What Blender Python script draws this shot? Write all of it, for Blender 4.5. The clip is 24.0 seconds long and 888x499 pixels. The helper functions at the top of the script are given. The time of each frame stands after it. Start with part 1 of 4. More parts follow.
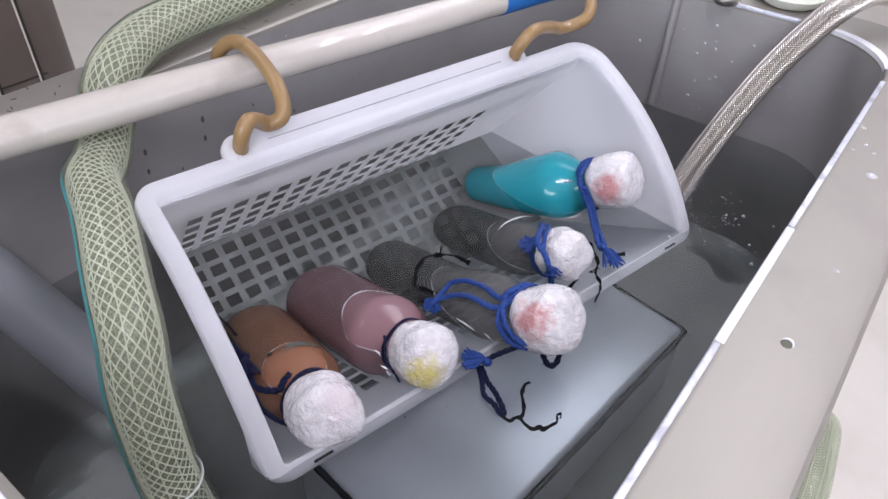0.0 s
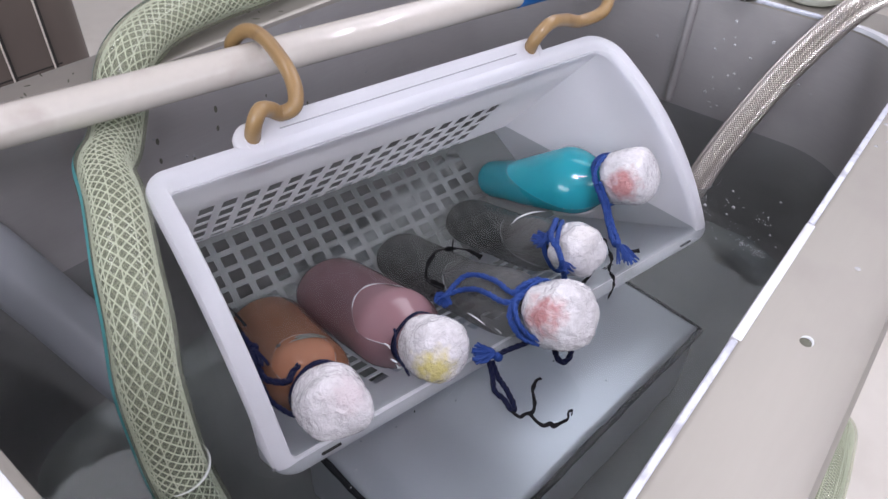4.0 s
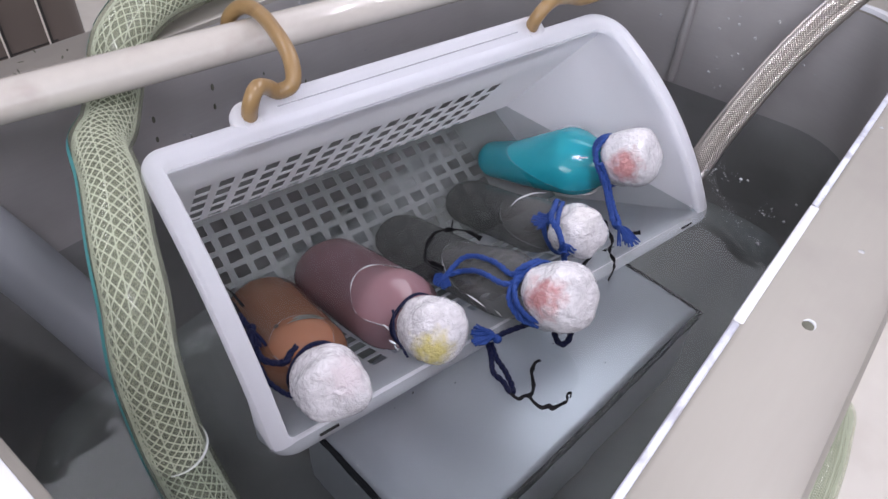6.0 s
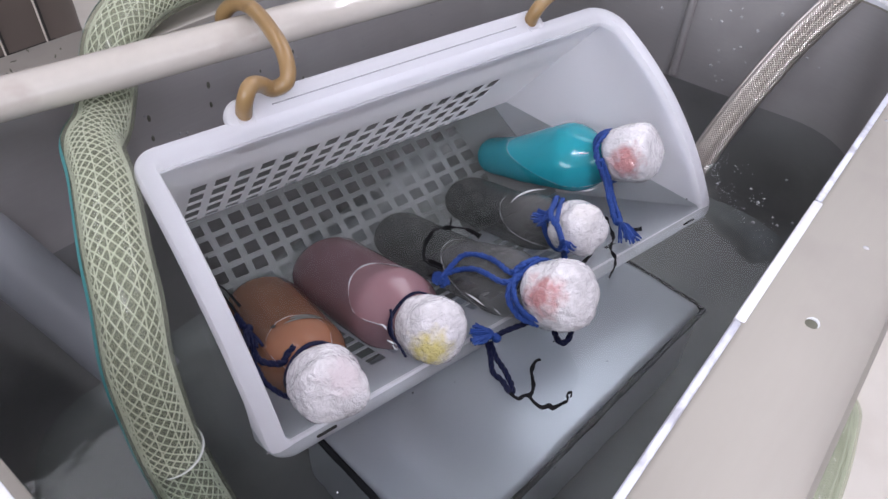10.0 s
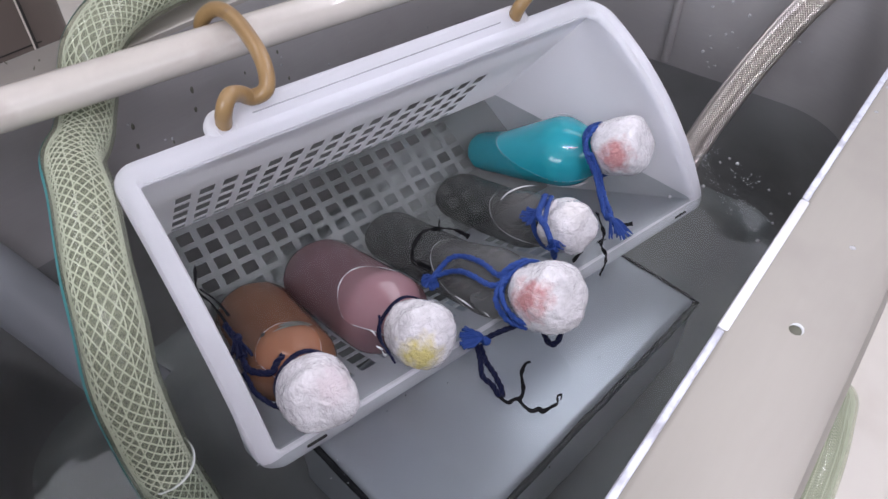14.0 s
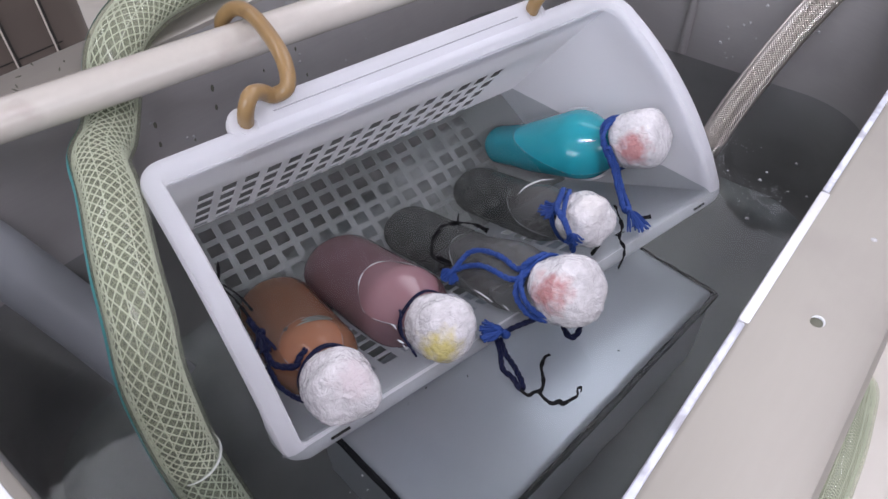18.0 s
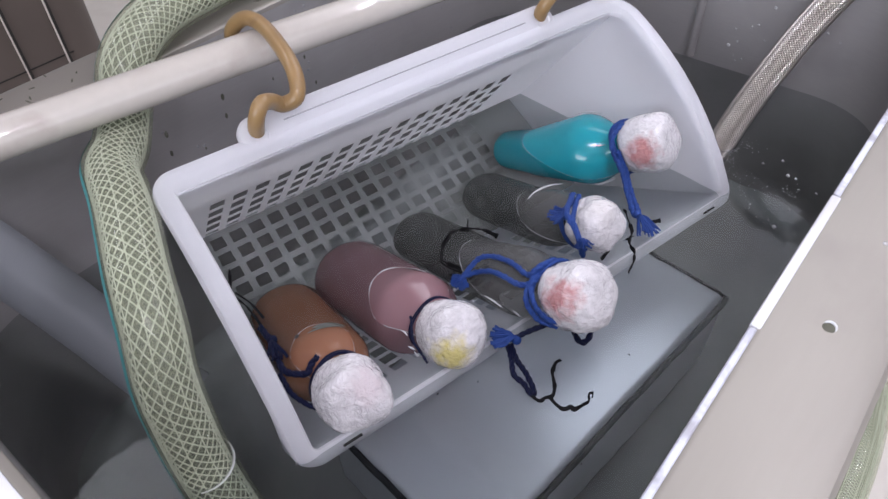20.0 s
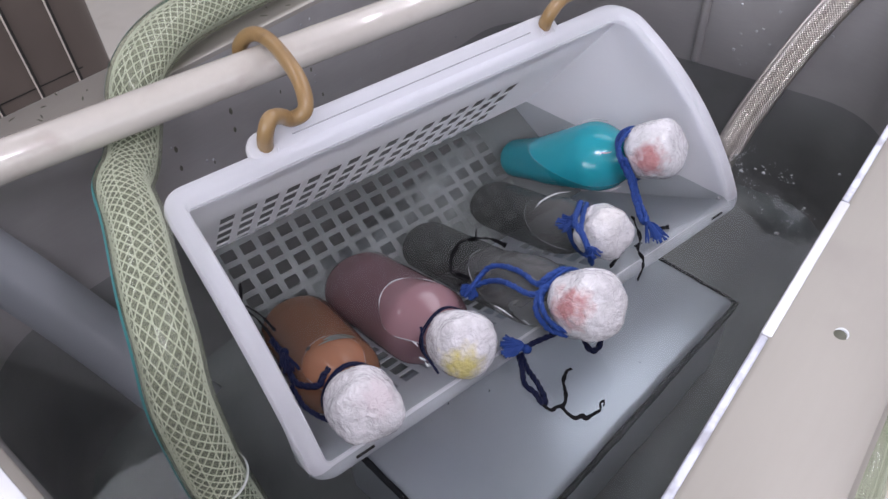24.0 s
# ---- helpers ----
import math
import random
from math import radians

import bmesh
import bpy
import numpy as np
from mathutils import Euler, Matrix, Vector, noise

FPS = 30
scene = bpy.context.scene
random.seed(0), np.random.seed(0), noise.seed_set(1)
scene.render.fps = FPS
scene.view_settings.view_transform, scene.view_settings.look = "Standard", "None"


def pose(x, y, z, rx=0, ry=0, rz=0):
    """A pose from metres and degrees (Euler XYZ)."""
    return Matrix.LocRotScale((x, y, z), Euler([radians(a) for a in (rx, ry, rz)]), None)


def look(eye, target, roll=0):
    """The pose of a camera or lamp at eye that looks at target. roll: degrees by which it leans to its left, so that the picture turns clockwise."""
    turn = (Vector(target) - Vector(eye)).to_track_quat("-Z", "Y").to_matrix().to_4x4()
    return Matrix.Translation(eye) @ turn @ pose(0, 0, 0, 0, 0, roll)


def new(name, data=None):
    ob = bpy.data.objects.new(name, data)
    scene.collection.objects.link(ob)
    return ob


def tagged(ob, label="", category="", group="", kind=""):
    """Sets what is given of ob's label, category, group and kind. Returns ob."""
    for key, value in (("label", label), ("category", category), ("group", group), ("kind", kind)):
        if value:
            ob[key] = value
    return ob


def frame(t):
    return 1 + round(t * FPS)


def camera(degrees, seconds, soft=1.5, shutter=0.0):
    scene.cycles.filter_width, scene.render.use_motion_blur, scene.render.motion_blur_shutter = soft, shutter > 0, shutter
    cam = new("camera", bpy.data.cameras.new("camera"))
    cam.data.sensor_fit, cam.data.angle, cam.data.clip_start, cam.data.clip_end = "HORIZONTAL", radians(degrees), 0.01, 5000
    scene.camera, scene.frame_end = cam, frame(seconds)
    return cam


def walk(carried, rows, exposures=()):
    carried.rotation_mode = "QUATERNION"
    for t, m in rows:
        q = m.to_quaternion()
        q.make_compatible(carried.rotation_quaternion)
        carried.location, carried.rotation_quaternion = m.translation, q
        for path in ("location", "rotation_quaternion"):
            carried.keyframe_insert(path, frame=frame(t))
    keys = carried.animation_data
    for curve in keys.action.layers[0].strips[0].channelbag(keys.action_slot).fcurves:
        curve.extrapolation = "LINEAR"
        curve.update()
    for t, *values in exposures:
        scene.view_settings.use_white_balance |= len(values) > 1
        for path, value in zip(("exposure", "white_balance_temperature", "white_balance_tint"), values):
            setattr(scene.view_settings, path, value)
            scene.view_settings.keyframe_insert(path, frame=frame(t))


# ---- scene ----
cam = camera(65.1, 24.0)

PATH = [
    (0, (-0.524, -0.021, 0.279), (0.709, 0.876, -1.016), 2.5),
    (0.5, (-0.524, -0.021, 0.279), (0.701, 0.886, -1.016), 2.1),
    (1, (-0.525, -0.022, 0.279), (0.687, 0.904, -1.015), 1.8),
    (1.5, (-0.525, -0.022, 0.279), (0.686, 0.91, -1.011), 1.6),
    (2, (-0.526, -0.021, 0.279), (0.686, 0.913, -1.01), 1.8),
    (2.5, (-0.525, -0.021, 0.278), (0.687, 0.913, -1.01), 2.1),
    (4.5, (-0.523, -0.02, 0.273), (0.683, 0.892, -1.035), 2.8),
    (5, (-0.523, -0.02, 0.272), (0.673, 0.886, -1.05), 2.9),
    (5.5, (-0.522, -0.02, 0.272), (0.667, 0.883, -1.059), 3.0),
    (6, (-0.521, -0.019, 0.272), (0.663, 0.878, -1.067), 2.9),
    (6.5, (-0.521, -0.019, 0.271), (0.661, 0.878, -1.07), 2.8),
    (7, (-0.521, -0.019, 0.27), (0.658, 0.88, -1.073), 2.7),
    (7.5, (-0.519, -0.019, 0.27), (0.656, 0.883, -1.074), 2.4),
    (8, (-0.518, -0.02, 0.271), (0.658, 0.879, -1.074), 2.5),
    (8.5, (-0.518, -0.02, 0.27), (0.657, 0.879, -1.076), 2.4),
    (9, (-0.518, -0.019, 0.271), (0.653, 0.882, -1.077), 2.2),
    (9.5, (-0.518, -0.02, 0.269), (0.652, 0.885, -1.077), 2.2),
    (10, (-0.516, -0.019, 0.27), (0.655, 0.883, -1.078), 2.2),
    (10.5, (-0.515, -0.019, 0.27), (0.66, 0.88, -1.077), 2.3),
    (12.5, (-0.506, -0.019, 0.276), (0.663, 0.873, -1.079), 1.0),
    (13, (-0.503, -0.02, 0.276), (0.651, 0.87, -1.094), 0.6),
    (13.5, (-0.502, -0.021, 0.278), (0.637, 0.869, -1.104), 0.3),
    (14, (-0.503, -0.02, 0.277), (0.629, 0.869, -1.111), 0.3),
    (14.5, (-0.504, -0.019, 0.277), (0.62, 0.868, -1.119), 0.2),
    (15, (-0.504, -0.019, 0.277), (0.614, 0.869, -1.122), -0.0),
    (15.5, (-0.504, -0.019, 0.277), (0.611, 0.872, -1.123), -0.1),
    (16, (-0.505, -0.019, 0.279), (0.606, 0.874, -1.124), -0.3),
    (16.5, (-0.504, -0.02, 0.28), (0.598, 0.88, -1.125), -0.9),
    (17, (-0.505, -0.019, 0.279), (0.597, 0.884, -1.124), -0.9),
    (17.5, (-0.505, -0.019, 0.28), (0.594, 0.887, -1.125), -1.1),
    (18, (-0.506, -0.019, 0.28), (0.589, 0.893, -1.123), -1.3),
    (18.5, (-0.506, -0.019, 0.281), (0.585, 0.898, -1.122), -1.6),
    (20.5, (-0.506, -0.018, 0.283), (0.578, 0.92, -1.111), -2.6),
    (21, (-0.506, -0.019, 0.285), (0.581, 0.921, -1.106), -2.6),
    (21.5, (-0.506, -0.02, 0.285), (0.58, 0.928, -1.101), -2.9),
    (22, (-0.507, -0.02, 0.286), (0.58, 0.93, -1.098), -3.1),
    (22.5, (-0.506, -0.019, 0.285), (0.579, 0.935, -1.098), -3.1),
    (23, (-0.506, -0.018, 0.285), (0.578, 0.937, -1.098), -3.1),
    (23.5, (-0.506, -0.018, 0.285), (0.577, 0.938, -1.098), -3.5),
    (24, (-0.506, -0.017, 0.285), (0.574, 0.94, -1.1), -3.9),
]
walk(cam, [(t, look(eye, target, roll)) for t, eye, target, roll in PATH], [(0, 0.37), (7, 0.32), (14, 0.28), (24, 0.21)])

# ---- light ----
world = bpy.data.worlds.new("room_air")
scene.world = world
world.use_nodes = True
world.node_tree.nodes["Background"].inputs[0].default_value = (0.55, 0.6, 0.68, 1)
world.node_tree.nodes["Background"].inputs[1].default_value = 0.05


def tube_lamp(x, y, z, length, width, power, turn):
    d = bpy.data.lights.new("ceiling_tube", "AREA")
    d.shape, d.size, d.size_y, d.energy, d.color = "RECTANGLE", length, width, power, (0.9, 0.86, 1.0)
    ob = new("ceiling_tube_light", d)
    ob.matrix_world = pose(x, y, z, 0, 0, turn)
    return ob


# the pair at (2.4, 2.2) is added, unseen, to brighten the far floor
for lx, ly, watts in ((-1.0, -0.9, 13), (0.5, -1.0, 6), (1.9, -0.9, 3), (2.4, 2.2, 4)):
    for dx in (-0.09, 0.09):
        tube_lamp(lx + dx, ly, 1.66, 0.05, 1.2, watts, 0)

d = bpy.data.lights.new("unseen_panel", "AREA")
d.shape, d.size, d.size_y, d.energy, d.color = "RECTANGLE", 1.3, 0.9, 20, (0.9, 0.885, 1.0)
new("unseen_panel_light", d).matrix_world = pose(-0.77, 1.65, 1.66)

# unseen panel added to light the box; two dimmer strips soften its edge
for px, wide, watts in ((1.5, 1.2, 15.5), (0.75, 0.3, 3.6), (0.46, 0.28, 2.0)):
    d = bpy.data.lights.new("unseen_panel", "AREA")
    d.shape, d.size, d.size_y, d.energy, d.color = "RECTANGLE", wide, 1.4, watts, (0.9, 0.885, 1.0)
    new("unseen_panel_light", d).matrix_world = pose(px, 0.17, 1.66)

# daylight through the window in the wall behind the camera
d = bpy.data.lights.new("window_daylight", "AREA")
d.shape, d.size, d.size_y, d.energy, d.color = "RECTANGLE", 2.0, 1.3, 50, (0.87, 0.885, 1.0)
new("window_light", d).matrix_world = look((-3.04, -0.6, 0.75), (0, -0.6, 0.75))

d = bpy.data.lights.new("window_daylight", "AREA")
d.shape, d.size, d.size_y, d.energy, d.color = "RECTANGLE", 1.8, 1.3, 14, (0.87, 0.885, 1.0)
new("window_light", d).matrix_world = look((-0.7, -2.64, 0.75), (-0.7, 0, 0.75))

# ---- materials ----


def material(name, color, rough=0.5, metal=0.0, grain=0.0, scale=50.0, bump=0.0, bump_scale=200.0, spec=0.5, stretch=(1, 1, 1),
             trans=0.0, ior=1.45, coat=0.0, stain=None, stain_scale=8.0, stain_at=0.6, rough_var=0.0, sss=0.0, alpha=1.0, island=0.0):
    m = bpy.data.materials.new(name)
    m.use_nodes = True
    t = m.node_tree
    b = t.nodes["Principled BSDF"]
    b.inputs["Roughness"].default_value = rough
    b.inputs["Metallic"].default_value = metal
    b.inputs["Specular IOR Level"].default_value = spec
    b.inputs["Transmission Weight"].default_value = trans
    b.inputs["IOR"].default_value = ior
    b.inputs["Coat Weight"].default_value = coat
    b.inputs["Alpha"].default_value = alpha
    if sss:
        b.inputs["Subsurface Weight"].default_value = sss
        b.inputs["Subsurface Radius"].default_value = (0.01, 0.008, 0.007)
        b.inputs["Subsurface Scale"].default_value = 0.5
    tc = t.nodes.new("ShaderNodeTexCoord")
    mp = t.nodes.new("ShaderNodeMapping")
    mp.inputs["Scale"].default_value = stretch
    t.links.new(tc.outputs["Object"], mp.inputs["Vector"])
    n1 = t.nodes.new("ShaderNodeTexNoise")
    n1.inputs["Scale"].default_value, n1.inputs["Detail"].default_value = scale, 6
    t.links.new(mp.outputs[0], n1.inputs["Vector"])
    n2 = t.nodes.new("ShaderNodeTexNoise")
    n2.inputs["Scale"].default_value, n2.inputs["Detail"].default_value = stain_scale, 4
    t.links.new(tc.outputs["Object"], n2.inputs["Vector"])
    mix = t.nodes.new("ShaderNodeMix")
    mix.data_type = "RGBA"
    lo = [max(0, c * (1 - grain)) for c in color]
    hi = [min(1, c * (1 + grain)) for c in color]
    mix.inputs[6].default_value, mix.inputs[7].default_value = (*lo, 1), (*hi, 1)
    t.links.new(n1.outputs["Fac"], mix.inputs[0])
    out = mix.outputs[2]
    if stain:
        ramp = t.nodes.new("ShaderNodeMapRange")
        ramp.inputs["From Min"].default_value, ramp.inputs["From Max"].default_value = stain_at - 0.06, stain_at + 0.1
        t.links.new(n2.outputs["Fac"], ramp.inputs["Value"])
        mx = t.nodes.new("ShaderNodeMix")
        mx.data_type = "RGBA"
        mx.inputs[7].default_value = (*stain, 1)
        t.links.new(out, mx.inputs[6])
        t.links.new(ramp.outputs[0], mx.inputs[0])
        out = mx.outputs[2]
    t.links.new(out, b.inputs["Base Color"])
    if rough_var:
        rr = t.nodes.new("ShaderNodeMapRange")
        rr.inputs["To Min"].default_value, rr.inputs["To Max"].default_value = rough - rough_var, rough + rough_var
        t.links.new(n2.outputs["Fac"], rr.inputs["Value"])
        t.links.new(rr.outputs[0], b.inputs["Roughness"])
    if bump:
        n3 = t.nodes.new("ShaderNodeTexNoise")
        n3.inputs["Scale"].default_value, n3.inputs["Detail"].default_value = bump_scale, 5
        t.links.new(mp.outputs[0], n3.inputs["Vector"])
        bp = t.nodes.new("ShaderNodeBump")
        bp.inputs["Strength"].default_value, bp.inputs["Distance"].default_value = bump, 0.001
        t.links.new(n3.outputs["Fac"], bp.inputs["Height"])
        t.links.new(bp.outputs[0], b.inputs["Normal"])
    return m


STEEL = material("stainless_steel", (0.365, 0.352, 0.347), 0.44, 0.42, 0.05, 60, 0.05, 300, stretch=(1, 1, 14), stain=(0.325, 0.313, 0.308), stain_scale=14, rough_var=0.08)
STEEL_RIM = material("stainless_rim", (0.3, 0.282, 0.25), 0.42, 0.4, 0.03, 40, 0.04, 260, stretch=(1, 9, 9), stain=(0.28, 0.26, 0.235), stain_scale=20, rough_var=0.06)
# these two pale colours paint reflected window light along the steel rim
BRIGHT_HIGHLIGHT = material("white_edge_highlight", (0.72, 0.73, 0.76), 0.25, 0.1, 0.04, 60, 0.05, 150, coat=0.4)
DIM_HIGHLIGHT = material("dim_edge_highlight", (0.58, 0.605, 0.68), 0.3, 0.15, 0.12, 220, 0.15, 200, stain=(0.36, 0.36, 0.4), stain_scale=90, stain_at=0.55)
STEEL_BOX = material("submerged_steel", (0.64, 0.68, 0.735), 0.34, 0.66, 0.05, 30, 0.04, 200, stain=(0.58, 0.615, 0.66), stain_scale=18)
# floor steel darkened so its colour carries the dimness of deep water
STEEL_FLOOR = material("depth_dimmed_steel_floor", (0.34, 0.35, 0.34), 0.42, 0.8, 0.08, 24, 0.05, 160, stain=(0.27, 0.28, 0.28), stain_scale=11, stain_at=0.55)
RUBBER = material("dark_seal", (0.010, 0.011, 0.014), 0.7, 0, 0.4, 120, 0.3, 400, spec=0.2)
PLASTIC = material("white_polypropylene", (0.78, 0.785, 0.81), 0.34, 0, 0.02, 30, 0.02, 120, stain=(0.74, 0.745, 0.765), stain_scale=9)
tr_tree = PLASTIC.node_tree
tr_node, tr_mix = tr_tree.nodes.new("ShaderNodeBsdfTranslucent"), tr_tree.nodes.new("ShaderNodeMixShader")
tr_node.inputs[0].default_value, tr_mix.inputs[0].default_value = (0.96, 0.965, 0.98, 1), 0.68
tr_tree.links.new(tr_tree.nodes["Principled BSDF"].outputs[0], tr_mix.inputs[1])
tr_tree.links.new(tr_node.outputs[0], tr_mix.inputs[2])
tr_tree.links.new(tr_mix.outputs[0], tr_tree.nodes["Material Output"].inputs[0])
# basket plastic greyed for aged dirt and for the shade deep under water
PLASTIC_SHADED = material("shaded_worn_polypropylene", (0.27, 0.275, 0.27), 0.4, 0, 0.06, 40, 0.03, 120, stain=(0.2, 0.21, 0.2), stain_scale=14, stain_at=0.5)
GAP_SHADE = material("grey_gap_shade", (0.34, 0.34, 0.36), 0.6, 0, 0.3, 60)
ROD = material("beige_plastic_pipe", (0.47, 0.44, 0.395), 0.25, 0, 0.05, 160, 0.04, 90, stain=(0.40, 0.36, 0.32), stain_scale=40, stain_at=0.62, coat=0.7)
TAPE = material("blue_tape", (0.018, 0.13, 0.4), 0.35, 0, 0.15, 60, 0.1, 90)
HOOK = material("tan_coated_wire", (0.26, 0.165, 0.072), 0.34, 0, 0.14, 120, 0.08, 160, coat=0.22, stain=(0.18, 0.11, 0.05), stain_scale=60)
BRAID = material("steel_braid", (0.6, 0.565, 0.525), 0.3, 1.0, 0.2, 500, 0.1, 600)
BRAID_CORE = material("braid_shadow", (0.2, 0.185, 0.165), 0.4, 0.8, 0.3, 300)
THREAD = material("white_reinforcing_thread", (0.62, 0.635, 0.55), 0.5, 0, 0.05, 200)
TEAL = material("teal_hose_stripe", (0.06, 0.27, 0.27), 0.4, 0, 0.1, 100)
CORD_BLUE = material("blue_cord", (0.010, 0.045, 0.215), 0.65, 0, 0.4, 900, 0.6, 1500)
CORD_NAVY = material("wet_navy_cord", (0.004, 0.006, 0.028), 0.5, 0, 0.35, 900, 0.6, 1500, spec=0.2)
CORD_BLACK = material("black_tape_cord", (0.006, 0.006, 0.007), 0.7, 0, 0.4, 700, 0.5, 900, spec=0.15)
FLOOR = material("beige_floor", (0.58, 0.55, 0.495), 0.5, 0, 0.06, 14, 0.1, 80, stain=(0.52, 0.485, 0.43), stain_scale=5)
CEILING = material("pale_grey_ceiling", (0.4, 0.4, 0.4), 0.8, 0, 0.04, 10, 0.05, 60)
WALL = material("white_room_wall", (0.55, 0.54, 0.525), 0.7, 0, 0.03, 10, 0.05, 60)
TAUPE = material("taupe_panel", (0.1, 0.081, 0.07), 0.5, 0, 0.08, 20, 0.05, 100, stain=(0.086, 0.07, 0.061), stain_scale=7)
GAP = material("dark_gap", (0.02, 0.018, 0.016), 0.7, 0, 0.2, 40)
EDGE = material("pale_panel_edge", (0.55, 0.5, 0.45), 0.5, 0, 0.1, 60)
GRIME_AND_SHADE = material("dull_speck", (0.10, 0.10, 0.075), 0.7, 0, 0.3, 200)
# white of the froth, also used for painted glints on water
FOAM_AND_GLINT = material("white_foam_and_glint", (0.6, 0.62, 0.63), 0.25, 0, 0.05, 200, coat=0.4)


def film(name, color, tint, rough, see, ior=1.45):
    """A clear, faintly cloudy sheet: part light goes straight on, part scatters, the rest shines."""
    m = bpy.data.materials.new(name)
    m.use_nodes = True
    t = m.node_tree
    b = t.nodes["Principled BSDF"]
    b.inputs["Base Color"].default_value = (*color, 1)
    b.inputs["Roughness"].default_value = rough
    b.inputs["IOR"].default_value = ior
    tr = t.nodes.new("ShaderNodeBsdfTransparent")
    tr.inputs[0].default_value = (*tint, 1)
    mx = t.nodes.new("ShaderNodeMixShader")
    no = t.nodes.new("ShaderNodeTexNoise")
    no.inputs["Scale"].default_value = 40
    tc = t.nodes.new("ShaderNodeTexCoord")
    t.links.new(tc.outputs["Object"], no.inputs["Vector"])
    rg = t.nodes.new("ShaderNodeMapRange")
    rg.inputs["To Min"].default_value, rg.inputs["To Max"].default_value = 1 - see - 0.05, 1 - see + 0.05
    t.links.new(no.outputs["Fac"], rg.inputs["Value"])
    t.links.new(rg.outputs[0], mx.inputs[0])
    t.links.new(tr.outputs[0], mx.inputs[1])
    t.links.new(b.outputs[0], mx.inputs[2])
    t.links.new(mx.outputs[0], t.nodes["Material Output"].inputs[0])
    return m


HOSE = film("greenish_clear_vinyl", (0.345, 0.365, 0.27), (0.94, 0.965, 0.90), 0.16, 0.69)
LINER = film("inner_vinyl", (0.3, 0.32, 0.25), (0.9, 0.92, 0.86), 0.3, 0.72)
TUBE = film("cloudy_clear_tube", (0.37, 0.385, 0.40), (0.85, 0.86, 0.88), 0.4, 0.42)
tu = TUBE.node_tree
tu_tr, tu_mix = tu.nodes.new("ShaderNodeBsdfTranslucent"), tu.nodes.new("ShaderNodeMixShader")
tu_tr.inputs[0].default_value, tu_mix.inputs[0].default_value = (0.62, 0.635, 0.66, 1), 0.6
tu_end = [n for n in tu.nodes if n.type == "MIX_SHADER" and n != tu_mix][0]
tu.links.new(tu.nodes["Principled BSDF"].outputs[0], tu_mix.inputs[1])
tu.links.new(tu_tr.outputs[0], tu_mix.inputs[2])
tu.links.new(tu_mix.outputs[0], tu_end.inputs[2])
GLASS = film("thin_clear_glass", (0.24, 0.24, 0.235), (0.66, 0.66, 0.65), 0.06, 0.68)

DROP_AND_GLINT = film("water_drop_and_glint", (0.7, 0.71, 0.73), (1, 1, 1), 0.04, 0.5)


def water_material():
    m = bpy.data.materials.new("bath_water")
    m.use_nodes = True
    t = m.node_tree
    t.nodes.remove(t.nodes["Principled BSDF"])
    g = t.nodes.new("ShaderNodeBsdfGlass")
    g.inputs["IOR"].default_value, g.inputs["Roughness"].default_value = 1.33, 0.02
    g.inputs["Color"].default_value = (0.63, 0.655, 0.655, 1)
    tc = t.nodes.new("ShaderNodeTexCoord")
    big, small = t.nodes.new("ShaderNodeTexNoise"), t.nodes.new("ShaderNodeTexNoise")
    big.inputs["Scale"].default_value, big.inputs["Detail"].default_value = 14, 2
    small.inputs["Scale"].default_value, small.inputs["Detail"].default_value = 55, 2
    add = t.nodes.new("ShaderNodeMath")
    add.operation = "MULTIPLY_ADD"
    add.inputs[1].default_value = 0.4
    t.links.new(tc.outputs["Object"], big.inputs["Vector"])
    t.links.new(tc.outputs["Object"], small.inputs["Vector"])
    t.links.new(small.outputs["Fac"], add.inputs[0])
    t.links.new(big.outputs["Fac"], add.inputs[2])
    bp = t.nodes.new("ShaderNodeBump")
    bp.inputs["Strength"].default_value, bp.inputs["Distance"].default_value = 0.32, 0.002
    t.links.new(add.outputs[0], bp.inputs["Height"])
    t.links.new(bp.outputs[0], g.inputs["Normal"])
    t.links.new(g.outputs[0], t.nodes["Material Output"].inputs[0])
    return m


WATER = water_material()

# ---- builders ----


def mesh_of(name, bm, mat, smooth=True):
    me = bpy.data.meshes.new(name)
    bmesh.ops.recalc_face_normals(bm, faces=bm.faces)
    bm.to_mesh(me)
    bm.free()
    me.materials.append(mat)
    if smooth:
        me.shade_smooth()
        me.set_sharp_from_angle(angle=radians(38))
    return me


def part(name, bm, mat, parent=None, label="", smooth=True):
    ob = new(name, mesh_of(name, bm, mat, smooth))
    if parent:
        ob.parent = parent
    if label:
        ob["label"] = label
    return ob


def empty(name, m=None):
    ob = new(name)
    ob.empty_display_size = 0.02
    if m is not None:
        ob.matrix_world = m
    return ob


def box(bm, lo, hi, bevel=0.0, seg=2):
    r = bmesh.ops.create_cube(bm, size=1)
    vs = r["verts"]
    for v in vs:
        v.co = Vector([(lo[i] + hi[i]) / 2 + v.co[i] * (hi[i] - lo[i]) for i in range(3)])
    if bevel:
        es = list({e for v in vs for e in v.link_edges})
        bmesh.ops.bevel(bm, geom=es, offset=bevel, segments=seg, affect="EDGES", profile=0.5)
    return bm


def spline(pts, n):
    """Catmull-Rom through pts, n steps a span."""
    p = [Vector(q) for q in pts]
    p = [2 * p[0] - p[1]] + p + [2 * p[-1] - p[-2]]
    out = []
    for i in range(1, len(p) - 2):
        a, b, c, d = p[i - 1:i + 3]
        for k in range(n):
            s = k / n
            out.append(0.5 * ((2 * b) + (c - a) * s + (2 * a - 5 * b + 4 * c - d) * s * s + (3 * b - a - 3 * c + d) * s ** 3))
    out.append(p[-2])
    return out


